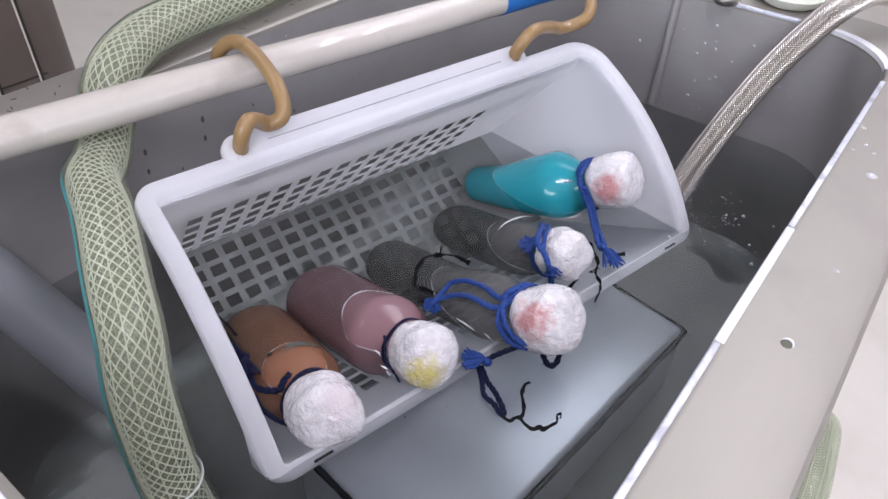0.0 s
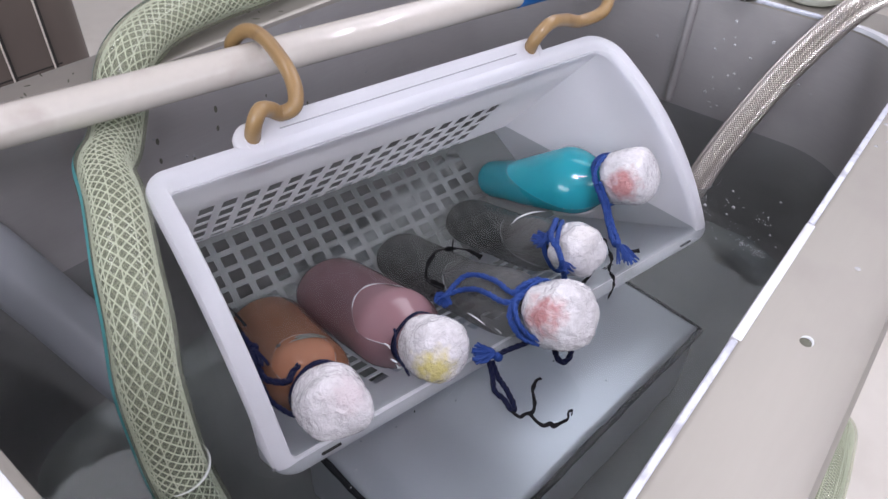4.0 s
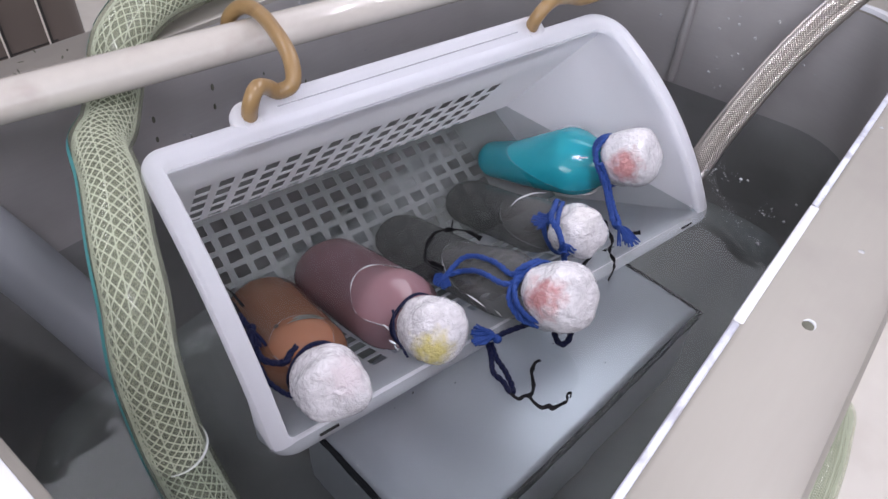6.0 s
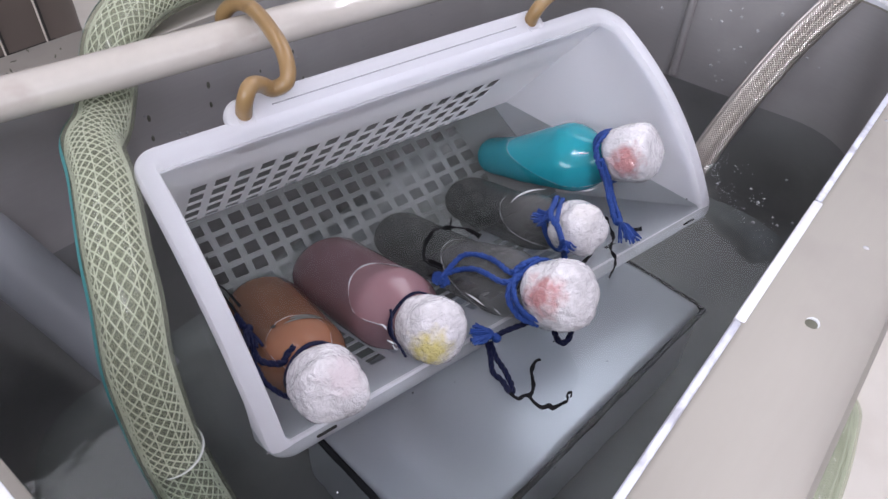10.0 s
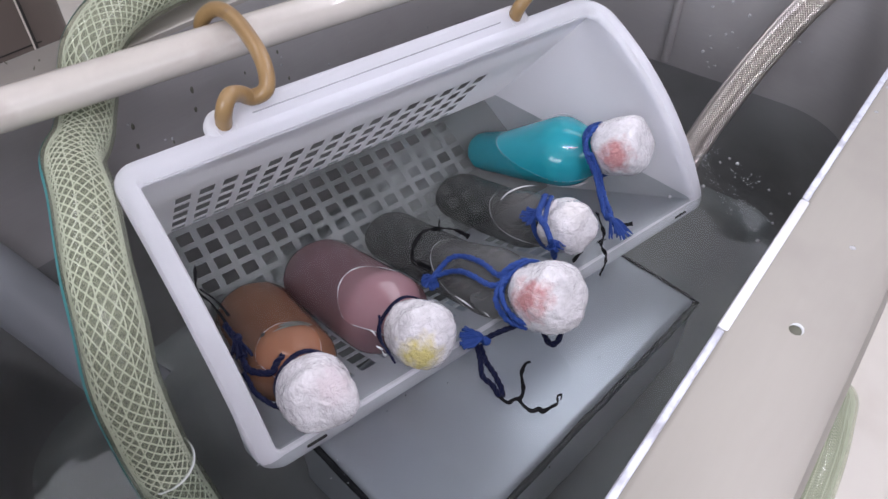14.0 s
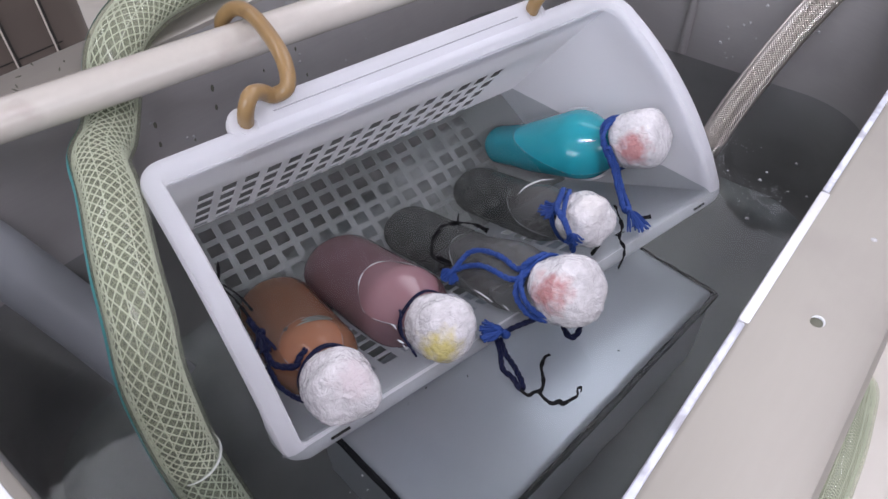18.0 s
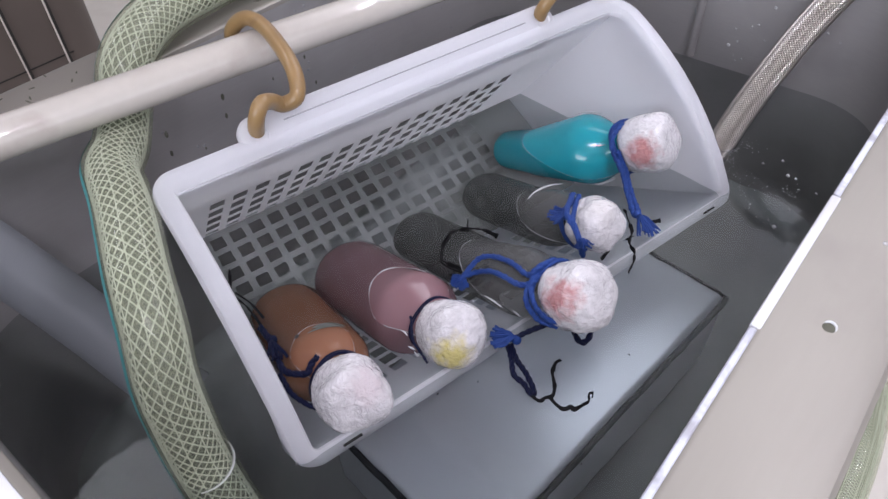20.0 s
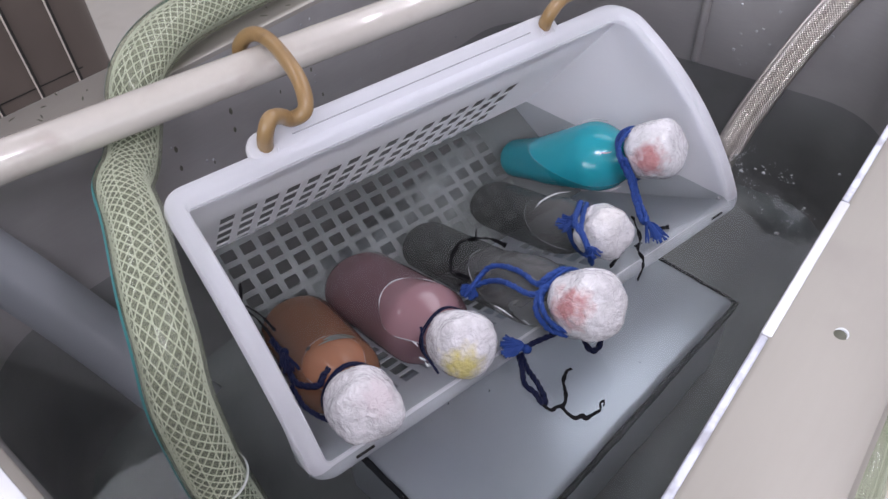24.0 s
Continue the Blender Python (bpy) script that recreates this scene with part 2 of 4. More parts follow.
def frames_along(path):
    """A turn-free pair of cross directions along a path."""
    tang = [(path[min(i + 1, len(path) - 1)] - path[max(i - 1, 0)]).normalized() for i in range(len(path))]
    ref = Vector((0, 0, 1)) if abs(tang[0].z) < 0.9 else Vector((1, 0, 0))
    x = tang[0].cross(ref).normalized()
    out = []
    for tg in tang:
        x = (x - tg * x.dot(tg)).normalized()
        out.append((x, tg.cross(x)))
    return out


def pipe(bm, path, radius, sides=12, caps=True, squash=1.0, frames=None):
    fr = frames or frames_along(path)
    rings = []
    for i, (c, (x, y)) in enumerate(zip(path, fr)):
        r = radius(i / (len(path) - 1)) if callable(radius) else radius
        rings.append([bm.verts.new(c + x * r * math.cos(6.28318 * k / sides) + y * r * squash * math.sin(6.28318 * k / sides)) for k in range(sides)])
    for a, b in zip(rings, rings[1:]):
        for k in range(sides):
            bm.faces.new((a[k], a[(k + 1) % sides], b[(k + 1) % sides], b[k]))
    if caps:
        bm.faces.new(rings[0][::-1])
        bm.faces.new(rings[-1])
    return bm


def lathe(bm, profile, sides=32):
    """Rings of (radius, z); radius 0 closes."""
    rings = []
    for r, z in profile:
        if r < 1e-6:
            rings.append([bm.verts.new((0, 0, z))])
        else:
            rings.append([bm.verts.new((r * math.cos(2 * math.pi * k / sides), r * math.sin(2 * math.pi * k / sides), z)) for k in range(sides)])
    for a, b in zip(rings, rings[1:]):
        for k in range(sides):
            j = (k + 1) % sides
            if len(a) == 1:
                bm.faces.new((a[0], b[j], b[k]))
            elif len(b) == 1:
                bm.faces.new((a[k], a[j], b[0]))
            else:
                bm.faces.new((a[k], a[j], b[j], b[k]))
    return bm


def lattice(bm, xs, ys, is_hole, inner, outer):
    """A sheet with real holes: cells of the grid xs by ys, left out where is_hole(i, j), between the surfaces inner and outer."""
    nx, ny = len(xs), len(ys)
    vin = [[bm.verts.new(inner(x, y)) for y in ys] for x in xs]
    vout = [[bm.verts.new(outer(x, y)) for y in ys] for x in xs]

    def solid(i, j):
        return 0 <= i < nx - 1 and 0 <= j < ny - 1 and not is_hole(i, j)

    for i in range(nx - 1):
        for j in range(ny - 1):
            if not solid(i, j):
                continue
            bm.faces.new((vin[i][j], vin[i + 1][j], vin[i + 1][j + 1], vin[i][j + 1]))
            bm.faces.new((vout[i][j], vout[i][j + 1], vout[i + 1][j + 1], vout[i + 1][j]))
            for (di, dj), (p, q) in (((-1, 0), ((i, j), (i, j + 1))), ((1, 0), ((i + 1, j + 1), (i + 1, j))), ((0, -1), ((i + 1, j), (i, j))), ((0, 1), ((i, j + 1), (i + 1, j + 1)))):
                if not solid(i + di, j + dj):
                    bm.faces.new((vin[p[0]][p[1]], vin[q[0]][q[1]], vout[q[0]][q[1]], vout[p[0]][p[1]]))
    return bm


# ---- the basin: inside 0.51 by 0.325, water at z = 0 ----
X0, X1, Y0, Y1, RIM, DEEP = -0.51, 0.0, 0.0, 0.325, 0.097, -0.175
FLANGE = 0.038


def rounded(x0, x1, y0, y1, r, n=10):
    out = []
    for cx, cy, a0 in ((x1 - r, y1 - r, 0), (x0 + r, y1 - r, 90), (x0 + r, y0 + r, 180), (x1 - r, y0 + r, 270)):
        for k in range(n + 1):
            a = radians(a0 + 90 * k / n)
            out.append((cx + r * math.cos(a), cy + r * math.sin(a)))
    return out


def loops(bm, stack, cap_first=False, cap_last=False):
    rows = [[bm.verts.new(p) for p in ring] for ring in stack]
    for a, b in zip(rows, rows[1:]):
        for k in range(len(a)):
            j = (k + 1) % len(a)
            bm.faces.new((a[k], a[j], b[j], b[k]))
    if cap_first:
        bm.faces.new(rows[0][::-1])
    if cap_last:
        bm.faces.new(rows[-1])
    return bm


def basin():
    top = empty("wash_basin")
    R = 0.058

    def ring(grow, z):
        return [(x, y, z) for x, y in rounded(X0 - grow, X1 + grow, Y0 - grow * (1.1 if grow > 0.005 else 1), Y1 + grow, max(0.012, R + grow * 0.4))]

    bm = bmesh.new()
    inside = [ring(0.0, RIM - 0.004)]
    for k in range(1, 9):
        inside.append(ring(0.0, RIM - 0.004 - k * (RIM - 0.004 - (DEEP + 0.03)) / 8))
    for k in range(1, 6):
        a = radians(18 * k)
        inside.append(ring(-0.03 * (1 - math.cos(a)), DEEP + 0.03 - 0.03 * math.sin(a)))
    loops(bm, inside[:-3])
    part("inner_shell", bm, STEEL, top, "grey brushed stainless inside of the basin")
    bm = bmesh.new()
    loops(bm, inside[-4:], cap_last=True)
    part("basin_floor", bm, STEEL_FLOOR, top, "steel floor under water, its grey darkened for depth")
    # pale strips laid on the rim edges as painted highlights, no separate trim
    bm = bmesh.new()
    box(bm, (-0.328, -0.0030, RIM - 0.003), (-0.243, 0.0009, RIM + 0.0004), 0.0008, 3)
    part("edge_highlight", bm, BRIGHT_HIGHLIGHT, top, "white strip painted as a highlight on the inner rim edge")
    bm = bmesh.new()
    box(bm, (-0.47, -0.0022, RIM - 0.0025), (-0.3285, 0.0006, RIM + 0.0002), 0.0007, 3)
    part("edge_highlight", bm, DIM_HIGHLIGHT, top, "dimmer strip painted as a highlight on the inner rim edge")
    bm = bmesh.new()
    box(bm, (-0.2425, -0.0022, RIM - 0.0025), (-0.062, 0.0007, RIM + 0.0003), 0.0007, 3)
    part("edge_highlight", bm, DIM_HIGHLIGHT, top, "thin strip painted as a highlight on the inner rim edge")
    bm = bmesh.new()
    rows = []
    for k in range(25):
        a = radians(284 + 66 * k / 24)
        wide = 0.0008 + 0.0042 * math.sin(math.pi * k / 24) ** 0.6
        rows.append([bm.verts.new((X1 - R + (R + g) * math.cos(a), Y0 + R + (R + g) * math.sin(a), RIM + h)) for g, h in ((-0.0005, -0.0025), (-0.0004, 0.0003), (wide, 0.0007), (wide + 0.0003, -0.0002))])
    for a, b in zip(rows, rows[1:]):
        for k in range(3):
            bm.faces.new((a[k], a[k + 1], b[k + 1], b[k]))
    part("corner_highlight", bm, BRIGHT_HIGHLIGHT, top, "white strip painted as a highlight round the basin corner")
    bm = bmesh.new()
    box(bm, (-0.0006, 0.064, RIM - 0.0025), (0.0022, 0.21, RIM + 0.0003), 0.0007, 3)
    part("edge_highlight", bm, DIM_HIGHLIGHT, top, "pale strip painted as a highlight on the end wall edge")
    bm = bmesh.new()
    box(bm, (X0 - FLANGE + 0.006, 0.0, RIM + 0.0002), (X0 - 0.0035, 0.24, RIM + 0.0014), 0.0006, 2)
    part("edge_highlight", bm, BRIGHT_HIGHLIGHT, top, "white strip painted as a highlight on the end rim")
    bm = bmesh.new()
    edge = [ring(0.0, RIM - 0.004), ring(0.0003, RIM - 0.0015), ring(0.0015, RIM - 0.0003), ring(0.004, RIM), ring(FLANGE - 0.005, RIM), ring(FLANGE - 0.0018, RIM - 0.0012), ring(FLANGE, RIM - 0.005),
            ring(FLANGE, RIM - 0.024), ring(FLANGE - 0.002, RIM - 0.024), ring(FLANGE - 0.002, RIM - 0.012)]
    loops(bm, edge)
    part("flange", bm, STEEL_RIM, top, "wide pale stainless rim with folded edge")
    bm = bmesh.new()
    loops(bm, [ring(0.022, RIM - 0.012), ring(0.022, DEEP - 0.02)], cap_last=True)
    part("outer_shell", bm, STEEL, top)
    bm = bmesh.new()
    path = [Vector((-0.003, 0.152, z)) for k, z in enumerate(np.linspace(RIM - 0.002, 0.004, 9))]
    pipe(bm, path, 0.0032, 10)
    part("weld_seam", bm, STEEL, top, "vertical seam bar on the end wall")
    # screw dent drawn by colour: a white lit crescent and a dark shaded disc
    bm = bmesh.new()
    pipe(bm, [Vector((-0.3135 + 0.0026 * math.cos(a), -0.0205 + 0.0022 * math.sin(a), RIM + 0.0002)) for a in np.linspace(-1.9, 1.2, 16)], lambda q: 0.0001 + 0.0005 * math.sin(math.pi * q), 6)
    dent = part("dent_glint", bm, FOAM_AND_GLINT, top, "white crescent painted as the lit edge of a screw dent")
    bm = bmesh.new()
    lathe(bm, [(0.0022, 0.0), (0.0016, 0.0004), (0, 0.0005)], 20)
    for v in bm.verts:
        v.co += Vector((-0.3135, -0.0205, RIM))
    part("dent_shade", bm, GRIME_AND_SHADE, dent, "dark disc painted as the shade in the screw dent")
    # loose foot frame down to the floor
    for x in (X0 + 0.02, X1 - 0.02):
        for y in (Y0 + 0.02, Y1 - 0.02):
            bm = bmesh.new()
            box(bm, (x - 0.015, y - 0.015, -0.8), (x + 0.015, y + 0.015, DEEP - 0.018), 0.002)
            part("leg", bm, STEEL, top)
    return tagged(top, "grey stainless steel wash basin with wide rim holding water", "basin")


basin()

bm = bmesh.new()
W_MARGIN = 0.012
xs, ys = np.linspace(X0 - W_MARGIN, X1 + W_MARGIN, 60), np.linspace(Y0 - W_MARGIN, Y1 + W_MARGIN, 40)
grid = [[bm.verts.new((x, y, 0)) for y in ys] for x in xs]
for i in range(59):
    for j in range(39):
        bm.faces.new((grid[i][j], grid[i + 1][j], grid[i + 1][j + 1], grid[i][j + 1]))
water = part("water", bm, WATER)
water.visible_shadow = False
tagged(water, "clear rippled water standing in the steel basin", "water", kind="structure")


# ---- room ----
def room():
    lo, hi = (-3.0, -2.6, -0.8), (3.2, 3.4, 1.7)
    for name, a, b, mat in (("floor", (lo[0], lo[1], -0.9), (hi[0], hi[1], -0.8), FLOOR), ("ceiling", (lo[0], lo[1], 1.7), (hi[0], hi[1], 1.8), CEILING),
                            ("wall_north", (lo[0], hi[1], -0.8), (hi[0], hi[1] + 0.1, 1.7), WALL), ("wall_south", (lo[0], lo[1] - 0.1, -0.8), (hi[0], lo[1], 1.7), WALL),
                            ("wall_east", (hi[0], lo[1], -0.8), (hi[0] + 0.1, hi[1], 1.7), WALL), ("wall_west", (lo[0] - 0.1, lo[1], -0.8), (lo[0], hi[1], 1.7), WALL)):
        b_ = bmesh.new()
        if name == "wall_west":
            box(b_, a, (b[0], b[1], 0.1))
            box(b_, (a[0], a[1], 1.4), b)
            box(b_, (a[0], a[1], 0.1), (b[0], -1.6, 1.4))
            box(b_, (a[0], 0.4, 0.1), (b[0], b[1], 1.4))
        elif name == "wall_south":
            box(b_, a, (b[0], b[1], 0.1))
            box(b_, (a[0], a[1], 1.4), b)
            box(b_, (a[0], a[1], 0.1), (-1.6, b[1], 1.4))
            box(b_, (0.2, a[1], 0.1), (b[0], b[1], 1.4))
        else:
            box(b_, a, b)
        tagged(part(name, b_, mat, smooth=False), "plain pale " + name.split("_")[0] + " of the room", name.split("_")[0], kind="structure")


room()


def cabinet():
    top = empty("cabinet", pose(-0.245, 0.6, -0.8))
    bm = bmesh.new()
    box(bm, (-0.9, 0.0, 0.06), (0.0, 0.45, 1.325), 0.03, 4)
    part("body", bm, TAUPE, top)
    for x in (-0.041, -0.077, -0.113, -0.149, -0.185):
        bm = bmesh.new()
        box(bm, (x - 0.001, -0.003, 0.1), (x + 0.001, 0.002, 1.295), 0.0004)
        gap = part("gap", bm, GAP, top, "dark upright gap between panels")
        bm = bmesh.new()
        box(bm, (x - 0.0021, -0.0025, 0.1), (x - 0.0013, 0.002, 1.295), 0.0003)
        part("edge_strip", bm, EDGE, gap)
    bm = bmesh.new()
    box(bm, (-0.9, -0.0008, 0.7865), (-0.035, 0.002, 0.7875), 0.0003)
    part("seam_line", bm, GAP, top)
    bm = bmesh.new()
    box(bm, (-0.88, 0.03, 0.0), (-0.02, 0.42, 0.08))
    part("plinth", bm, GAP, top)
    return tagged(top, "taupe panelled cabinet with dark upright gaps behind the basin", "cabinet")


cabinet()


# ---- submerged steel box under the basket ----
def sunken_box():
    top = empty("submerged_box", pose(-0.170, 0.037, DEEP, 0, 0, -6.5))
    h = -0.085 - DEEP
    bm = bmesh.new()
    box(bm, (-0.232, 0.0, 0.0), (0.0, 0.115, h), 0.0048, 4)
    part("body", bm, STEEL_BOX, top)
    bm = bmesh.new()
    pts = [(-0.2325, 0.112), (-0.2325, -0.0005), (0.0005, -0.0005), (0.0005, 0.112)]
    path = []
    for (ax, ay), (bx, by) in zip(pts, pts[1:]):
        for k in range(14):
            s = k / 14
            path.append(Vector((ax + (bx - ax) * s, ay + (by - ay) * s, h - 0.0040 + 0.0002 * math.sin(k * 2.1 + ax * 50))))
    path.append(Vector((0, 0.112, h - 0.0042)))
    pipe(bm, path, 0.0022, 8)
    part("edge_seal", bm, RUBBER, top, "dark worn line along the box edge")
    rnd = random.Random(41)
    bm = bmesh.new()
    for k in range(16):
        x, y = rnd.uniform(-0.225, -0.004), rnd.uniform(0.004, 0.11)
        r = rnd.uniform(0.0002, 0.0006)
        bmesh.ops.create_icosphere(bm, subdivisions=1, radius=1, matrix=Matrix.Translation((x, y, h + 0.0002)) @ pose(0, 0, 0, 0, 0, rnd.uniform(0, 180)) @ Matrix.Diagonal((r * rnd.uniform(1, 2), r, 0.0002, 1)))
    for k in range(90):
        x = rnd.uniform(-0.232, 0.0)
        z = h - abs(rnd.gauss(0, 0.006)) - 0.001
        r = rnd.uniform(0.0003, 0.0010)
        bmesh.ops.create_icosphere(bm, subdivisions=1, radius=1, matrix=Matrix.Translation((x, -0.0003, z)) @ Matrix.Diagonal((r * rnd.uniform(0.7, 1.8), 0.0004, r, 1)))
    tagged(part("dirt_specks", bm, GAP, top, "dark dirt specks on the steel"), kind="stuff")
    return tagged(top, "grey stainless box lying under water in the basin", "steel box")


sunken_box()

# ---- the basket ----
B_O = Vector((-0.4293, 0.1328, -0.0069))
B_U = Vector((0.97031, -0.24183, -0.00286))
B_V = Vector((0.18147, 0.72020, 0.66962))
B_N = Vector((-0.15988, -0.65025, 0.74270))
B_M = Matrix((B_U, B_V, B_N)).transposed().to_4x4()
B_M.translation = B_O
B_A, B_L, B_W, B_D, B_BOW = -0.0045, 0.3, 0.1495, 0.126, 0.0153
PITCH = 0.0131


def arch(b):
    s = min(1, max(0, b / B_W))
    return B_BOW * 4 * s * (1 - s)


def taper(b):
    """The far end runs slightly inwards towards the back."""
    return 0.0055 * min(1, max(0, b / B_W)) - 0.0014


def inset(c):
    """How far the walls lean in at depth c: right end, left end, back and front."""
    d = -c / B_D
    return 0.0092 + 0.016 * d, B_A + 0.0092 + 0.012 * d, 0.0122 + 0.008 * d, 0.0072 + 0.022 * d


def basket():
    top = empty("hanging_basket", B_M)
    th = 0.0005
    # perforated long walls
    for name, back in (("back_wall", True), ("front_wall", False)):
        xs, cols = [0.0], []
        first, count = 0.0275, 16
        for k in range(count):
            a = first + k * PITCH
            xs += [a - 0.0043, a + 0.0043]
        xs.append(1.0)
        ys, rows = [0.0], []
        r0, gap = (0.0465, 0.0152) if back else (0.030, 0.0131)
        if not back:
            ys += [0.010, 0.0145]
        for k in range(5 if back else 6):
            ys += [r0 + k * gap - 0.37 * gap, r0 + k * gap + 0.37 * gap]
        ys = [-y for y in ys] + [-B_D]
        base = 1 if back else 3

        def hole(i, j, base=base, back=back):
            if not back and j == 1:
                return i in (1, 31)
            return i % 2 == 1 and j >= base and (j - base) % 2 == 0 and j < base + 12

        def place(x, y, off, back=back):
            r, l, bk, fr = inset(y)
            b = B_W - bk + off if back else fr - off
            a = l if x == 0 else B_L - r - taper(b) if x == 1 else x
            return Vector((a, b, y))

        bm = bmesh.new()
        lattice(bm, xs, ys, hole, lambda x, y: place(x, y, 0), lambda x, y: place(x, y, th))
        part(name, bm, PLASTIC, top, "perforated white plastic wall", smooth=False)
    # plain ends with an arched top
    for name, right in (("end_wall", True), ("end_wall", False)):
        bm = bmesh.new()
        ss, tt = np.linspace(0, 1, 15), np.linspace(0, 1, 7)

        def place(s, t, off, right=right):
            c_top = arch(0.0085 + s * (B_W - 0.017))
            c = c_top + t * (-B_D - c_top)
            r, l, bk, fr = inset(min(0, c))
            b = fr + s * (B_W - bk - fr)
            return Vector((B_L - r - taper(b) + off if right else l - off, b, c))

        lattice(bm, list(ss), list(tt), lambda i, j: False, lambda s, t: place(s, t, 0), lambda s, t: place(s, t, th))
        part(name, bm, PLASTIC, top, "plain white plastic end panel with arched top")
    # grid base
    r, l, bk, fr = inset(-B_D)
    xs = [l]
    for k in range(16):
        a = 0.0300 + k * PITCH
        xs += [a - 0.0044, a + 0.0044]
    xs.append(B_L - r)
    ys = [fr]
    for k in range(9):
        b = 0.0165 + k * 0.01285
        if b - 0.006 > fr:
            ys += [b - 0.0043, b + 0.0043]
    ys.append(B_W - bk)
    bm = bmesh.new()
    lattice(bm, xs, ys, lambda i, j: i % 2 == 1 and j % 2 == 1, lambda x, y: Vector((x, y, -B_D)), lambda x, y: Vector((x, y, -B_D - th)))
    part("base_grid", bm, PLASTIC_SHADED, top, "white plastic grid floor of the basket, darkened as shade", smooth=False)
    # rolled rim
    n = 8

    def edge_pts(grow):
        out = []
        for x, y, sx, sy, R, a0 in ((B_L, B_W, -1, -1, 0.020, 0), (B_A, B_W, 1, -1, 0.012, 90), (B_A, -0.002, 1, 1, 0.012, 180), (B_L, -0.002, -1, 1, 0.012, 270)):
            cx, cy = x + sx * R, y + sy * R
            for k in range(n + 1):
                an = radians(a0 + 90 * k / n)
                px, py = cx + (R + grow) * math.cos(an), cy + (R + grow) * math.sin(an)
                out.append((px - (taper(py) if x == B_L else 0), py))
        full = []
        for i, p in enumerate(out):
            q = out[(i + 1) % len(out)]
            full.append(p)
            if math.dist(p, q) > 0.03:
                for k in range(1, 24):
                    full.append((p[0] + (q[0] - p[0]) * k / 24, p[1] + (q[1] - p[1]) * k / 24))
        return full

    def rim_ring(grow, dz):
        return [Vector((x, y - (0.0028 * max(0, (y - 0.1) / 0.0495) if grow < -0.009 else 0), arch(y) + dz - (0.023 * max(0, 1 - y / 0.03) if dz < -0.005 else 0))) for x, y in edge_pts(grow)]

    bm = bmesh.new()
    prof = [(-0.0095, -0.004), (-0.0095, 0.0), (-0.0085, 0.0022), (-0.006, 0.0030), (-0.003, 0.0030), (-0.0008, 0.0018), (0.0, -0.0008), (0.0, -0.007), (-0.0018, -0.007), (-0.0022, -0.002), (-0.0074, -0.002), (-0.0074, -0.004)]
    loops(bm, [rim_ring(g, dz) for g, dz in prof + prof[:1]])
    bmesh.ops.remove_doubles(bm, verts=bm.verts, dist=1e-6)
    rim = part("rim", bm, PLASTIC, top, "thick rounded white rim")
    # hanging flange behind the back rim, with rounded ends round the hook eyes
    bm = bmesh.new()
    a0, a1, bb, hw = 0.0507, 0.2304, 0.1492, 0.0090
    def tab(grow, z):
        return [(x, y, z) for x, y in rounded(a0 - hw - grow, a1 + hw + grow, bb - hw - grow, bb + hw + grow, hw - 0.0006 + grow, 12)]

    loops(bm, [tab(0, -0.001), tab(0, 0.0022), tab(-0.0006, 0.0036), tab(-0.0018, 0.0044), tab(-0.0036, 0.0046)], cap_first=True, cap_last=True)
    flange = part("hanging_flange", bm, PLASTIC, top, "raised white flange with two hook eyes")
    # grey strips on the flange paint the shadow in the gap behind the rim
    for g0, g1 in ((a0 + 0.014, a0 + 0.104), (a0 + 0.1045, a1 - 0.012)):
        bm = bmesh.new()
        box(bm, (g0, 0.1500, 0.004), (g1, 0.1506, 0.0049), 0.0002, 1)
        part("gap_shade", bm, GAP_SHADE, flange, "thin grey strip painted as the shadow between rim and flange")
    for a in (a0, a1):
        bm = bmesh.new()
        lathe(bm, [(0.0040, 0), (0.0046, 0.0), (0.0048, 0.0004), (0.0046, 0.0006), (0.0044, 0.0006), (0.0041, 0.0004), (0.0040, 0.0)], 20)
        for v in bm.verts:
            v.co += Vector((a, bb - 0.0015, 0.0044))
        part("hook_eye", bm, PLASTIC, flange)
    # whitish line painted as a glint of water on the rim
    bm = bmesh.new()
    pipe(bm, [Vector((B_A - 0.0008 + 0.0108 * k / 8, 0.0068 + 0.0006 * math.sin(k), 0.0034)) for k in range(9)], lambda q: 0.0002 + 0.0006 * math.sin(math.pi * q), 6)
    part("waterline_glint", bm, DROP_AND_GLINT, rim, "whitish line painted as a water glint on the basket rim")
    for a in (0.0222, 0.2765):
        bm = bmesh.new()
        box(bm, (a - 0.0051, 0.0012, 0.0012), (a + 0.0051, 0.0030, 0.0043), 0.0005)
        part("slot", bm, GAP, rim, "dark slot in the front lip")
    return tagged(top, "white perforated plastic basket hung tilted in the water", "basket")


basket()

# ---- rod across the corner of the basin ----
R_A = Vector((-0.268, 0.26, 0.107))
R_D = Vector((0.9706, -0.2408, 0)).normalized()
R_H = Vector((-R_D.y, R_D.x, 0))


def rod():
    top = empty("hanging_rod")
    bm = bmesh.new()
    path = [R_A + R_D * s for s in np.linspace(-0.26, 0.40, 40)]
    pipe(bm, path, lambda s: 0.0097 if 0.005 < s < 0.995 else 0.0085, 28)
    part("pipe", bm, ROD, top)
    bm = bmesh.new()
    pipe(bm, [R_A + R_D * s for s in np.linspace(0.138, 0.40, 12)], 0.0101, 28)
    part("tape_wrap", bm, TAPE, top, "blue tape wound round the rod end")
    return tagged(top, "cream plastic rod with blue taped end laid across the basin", "rod")


rod()


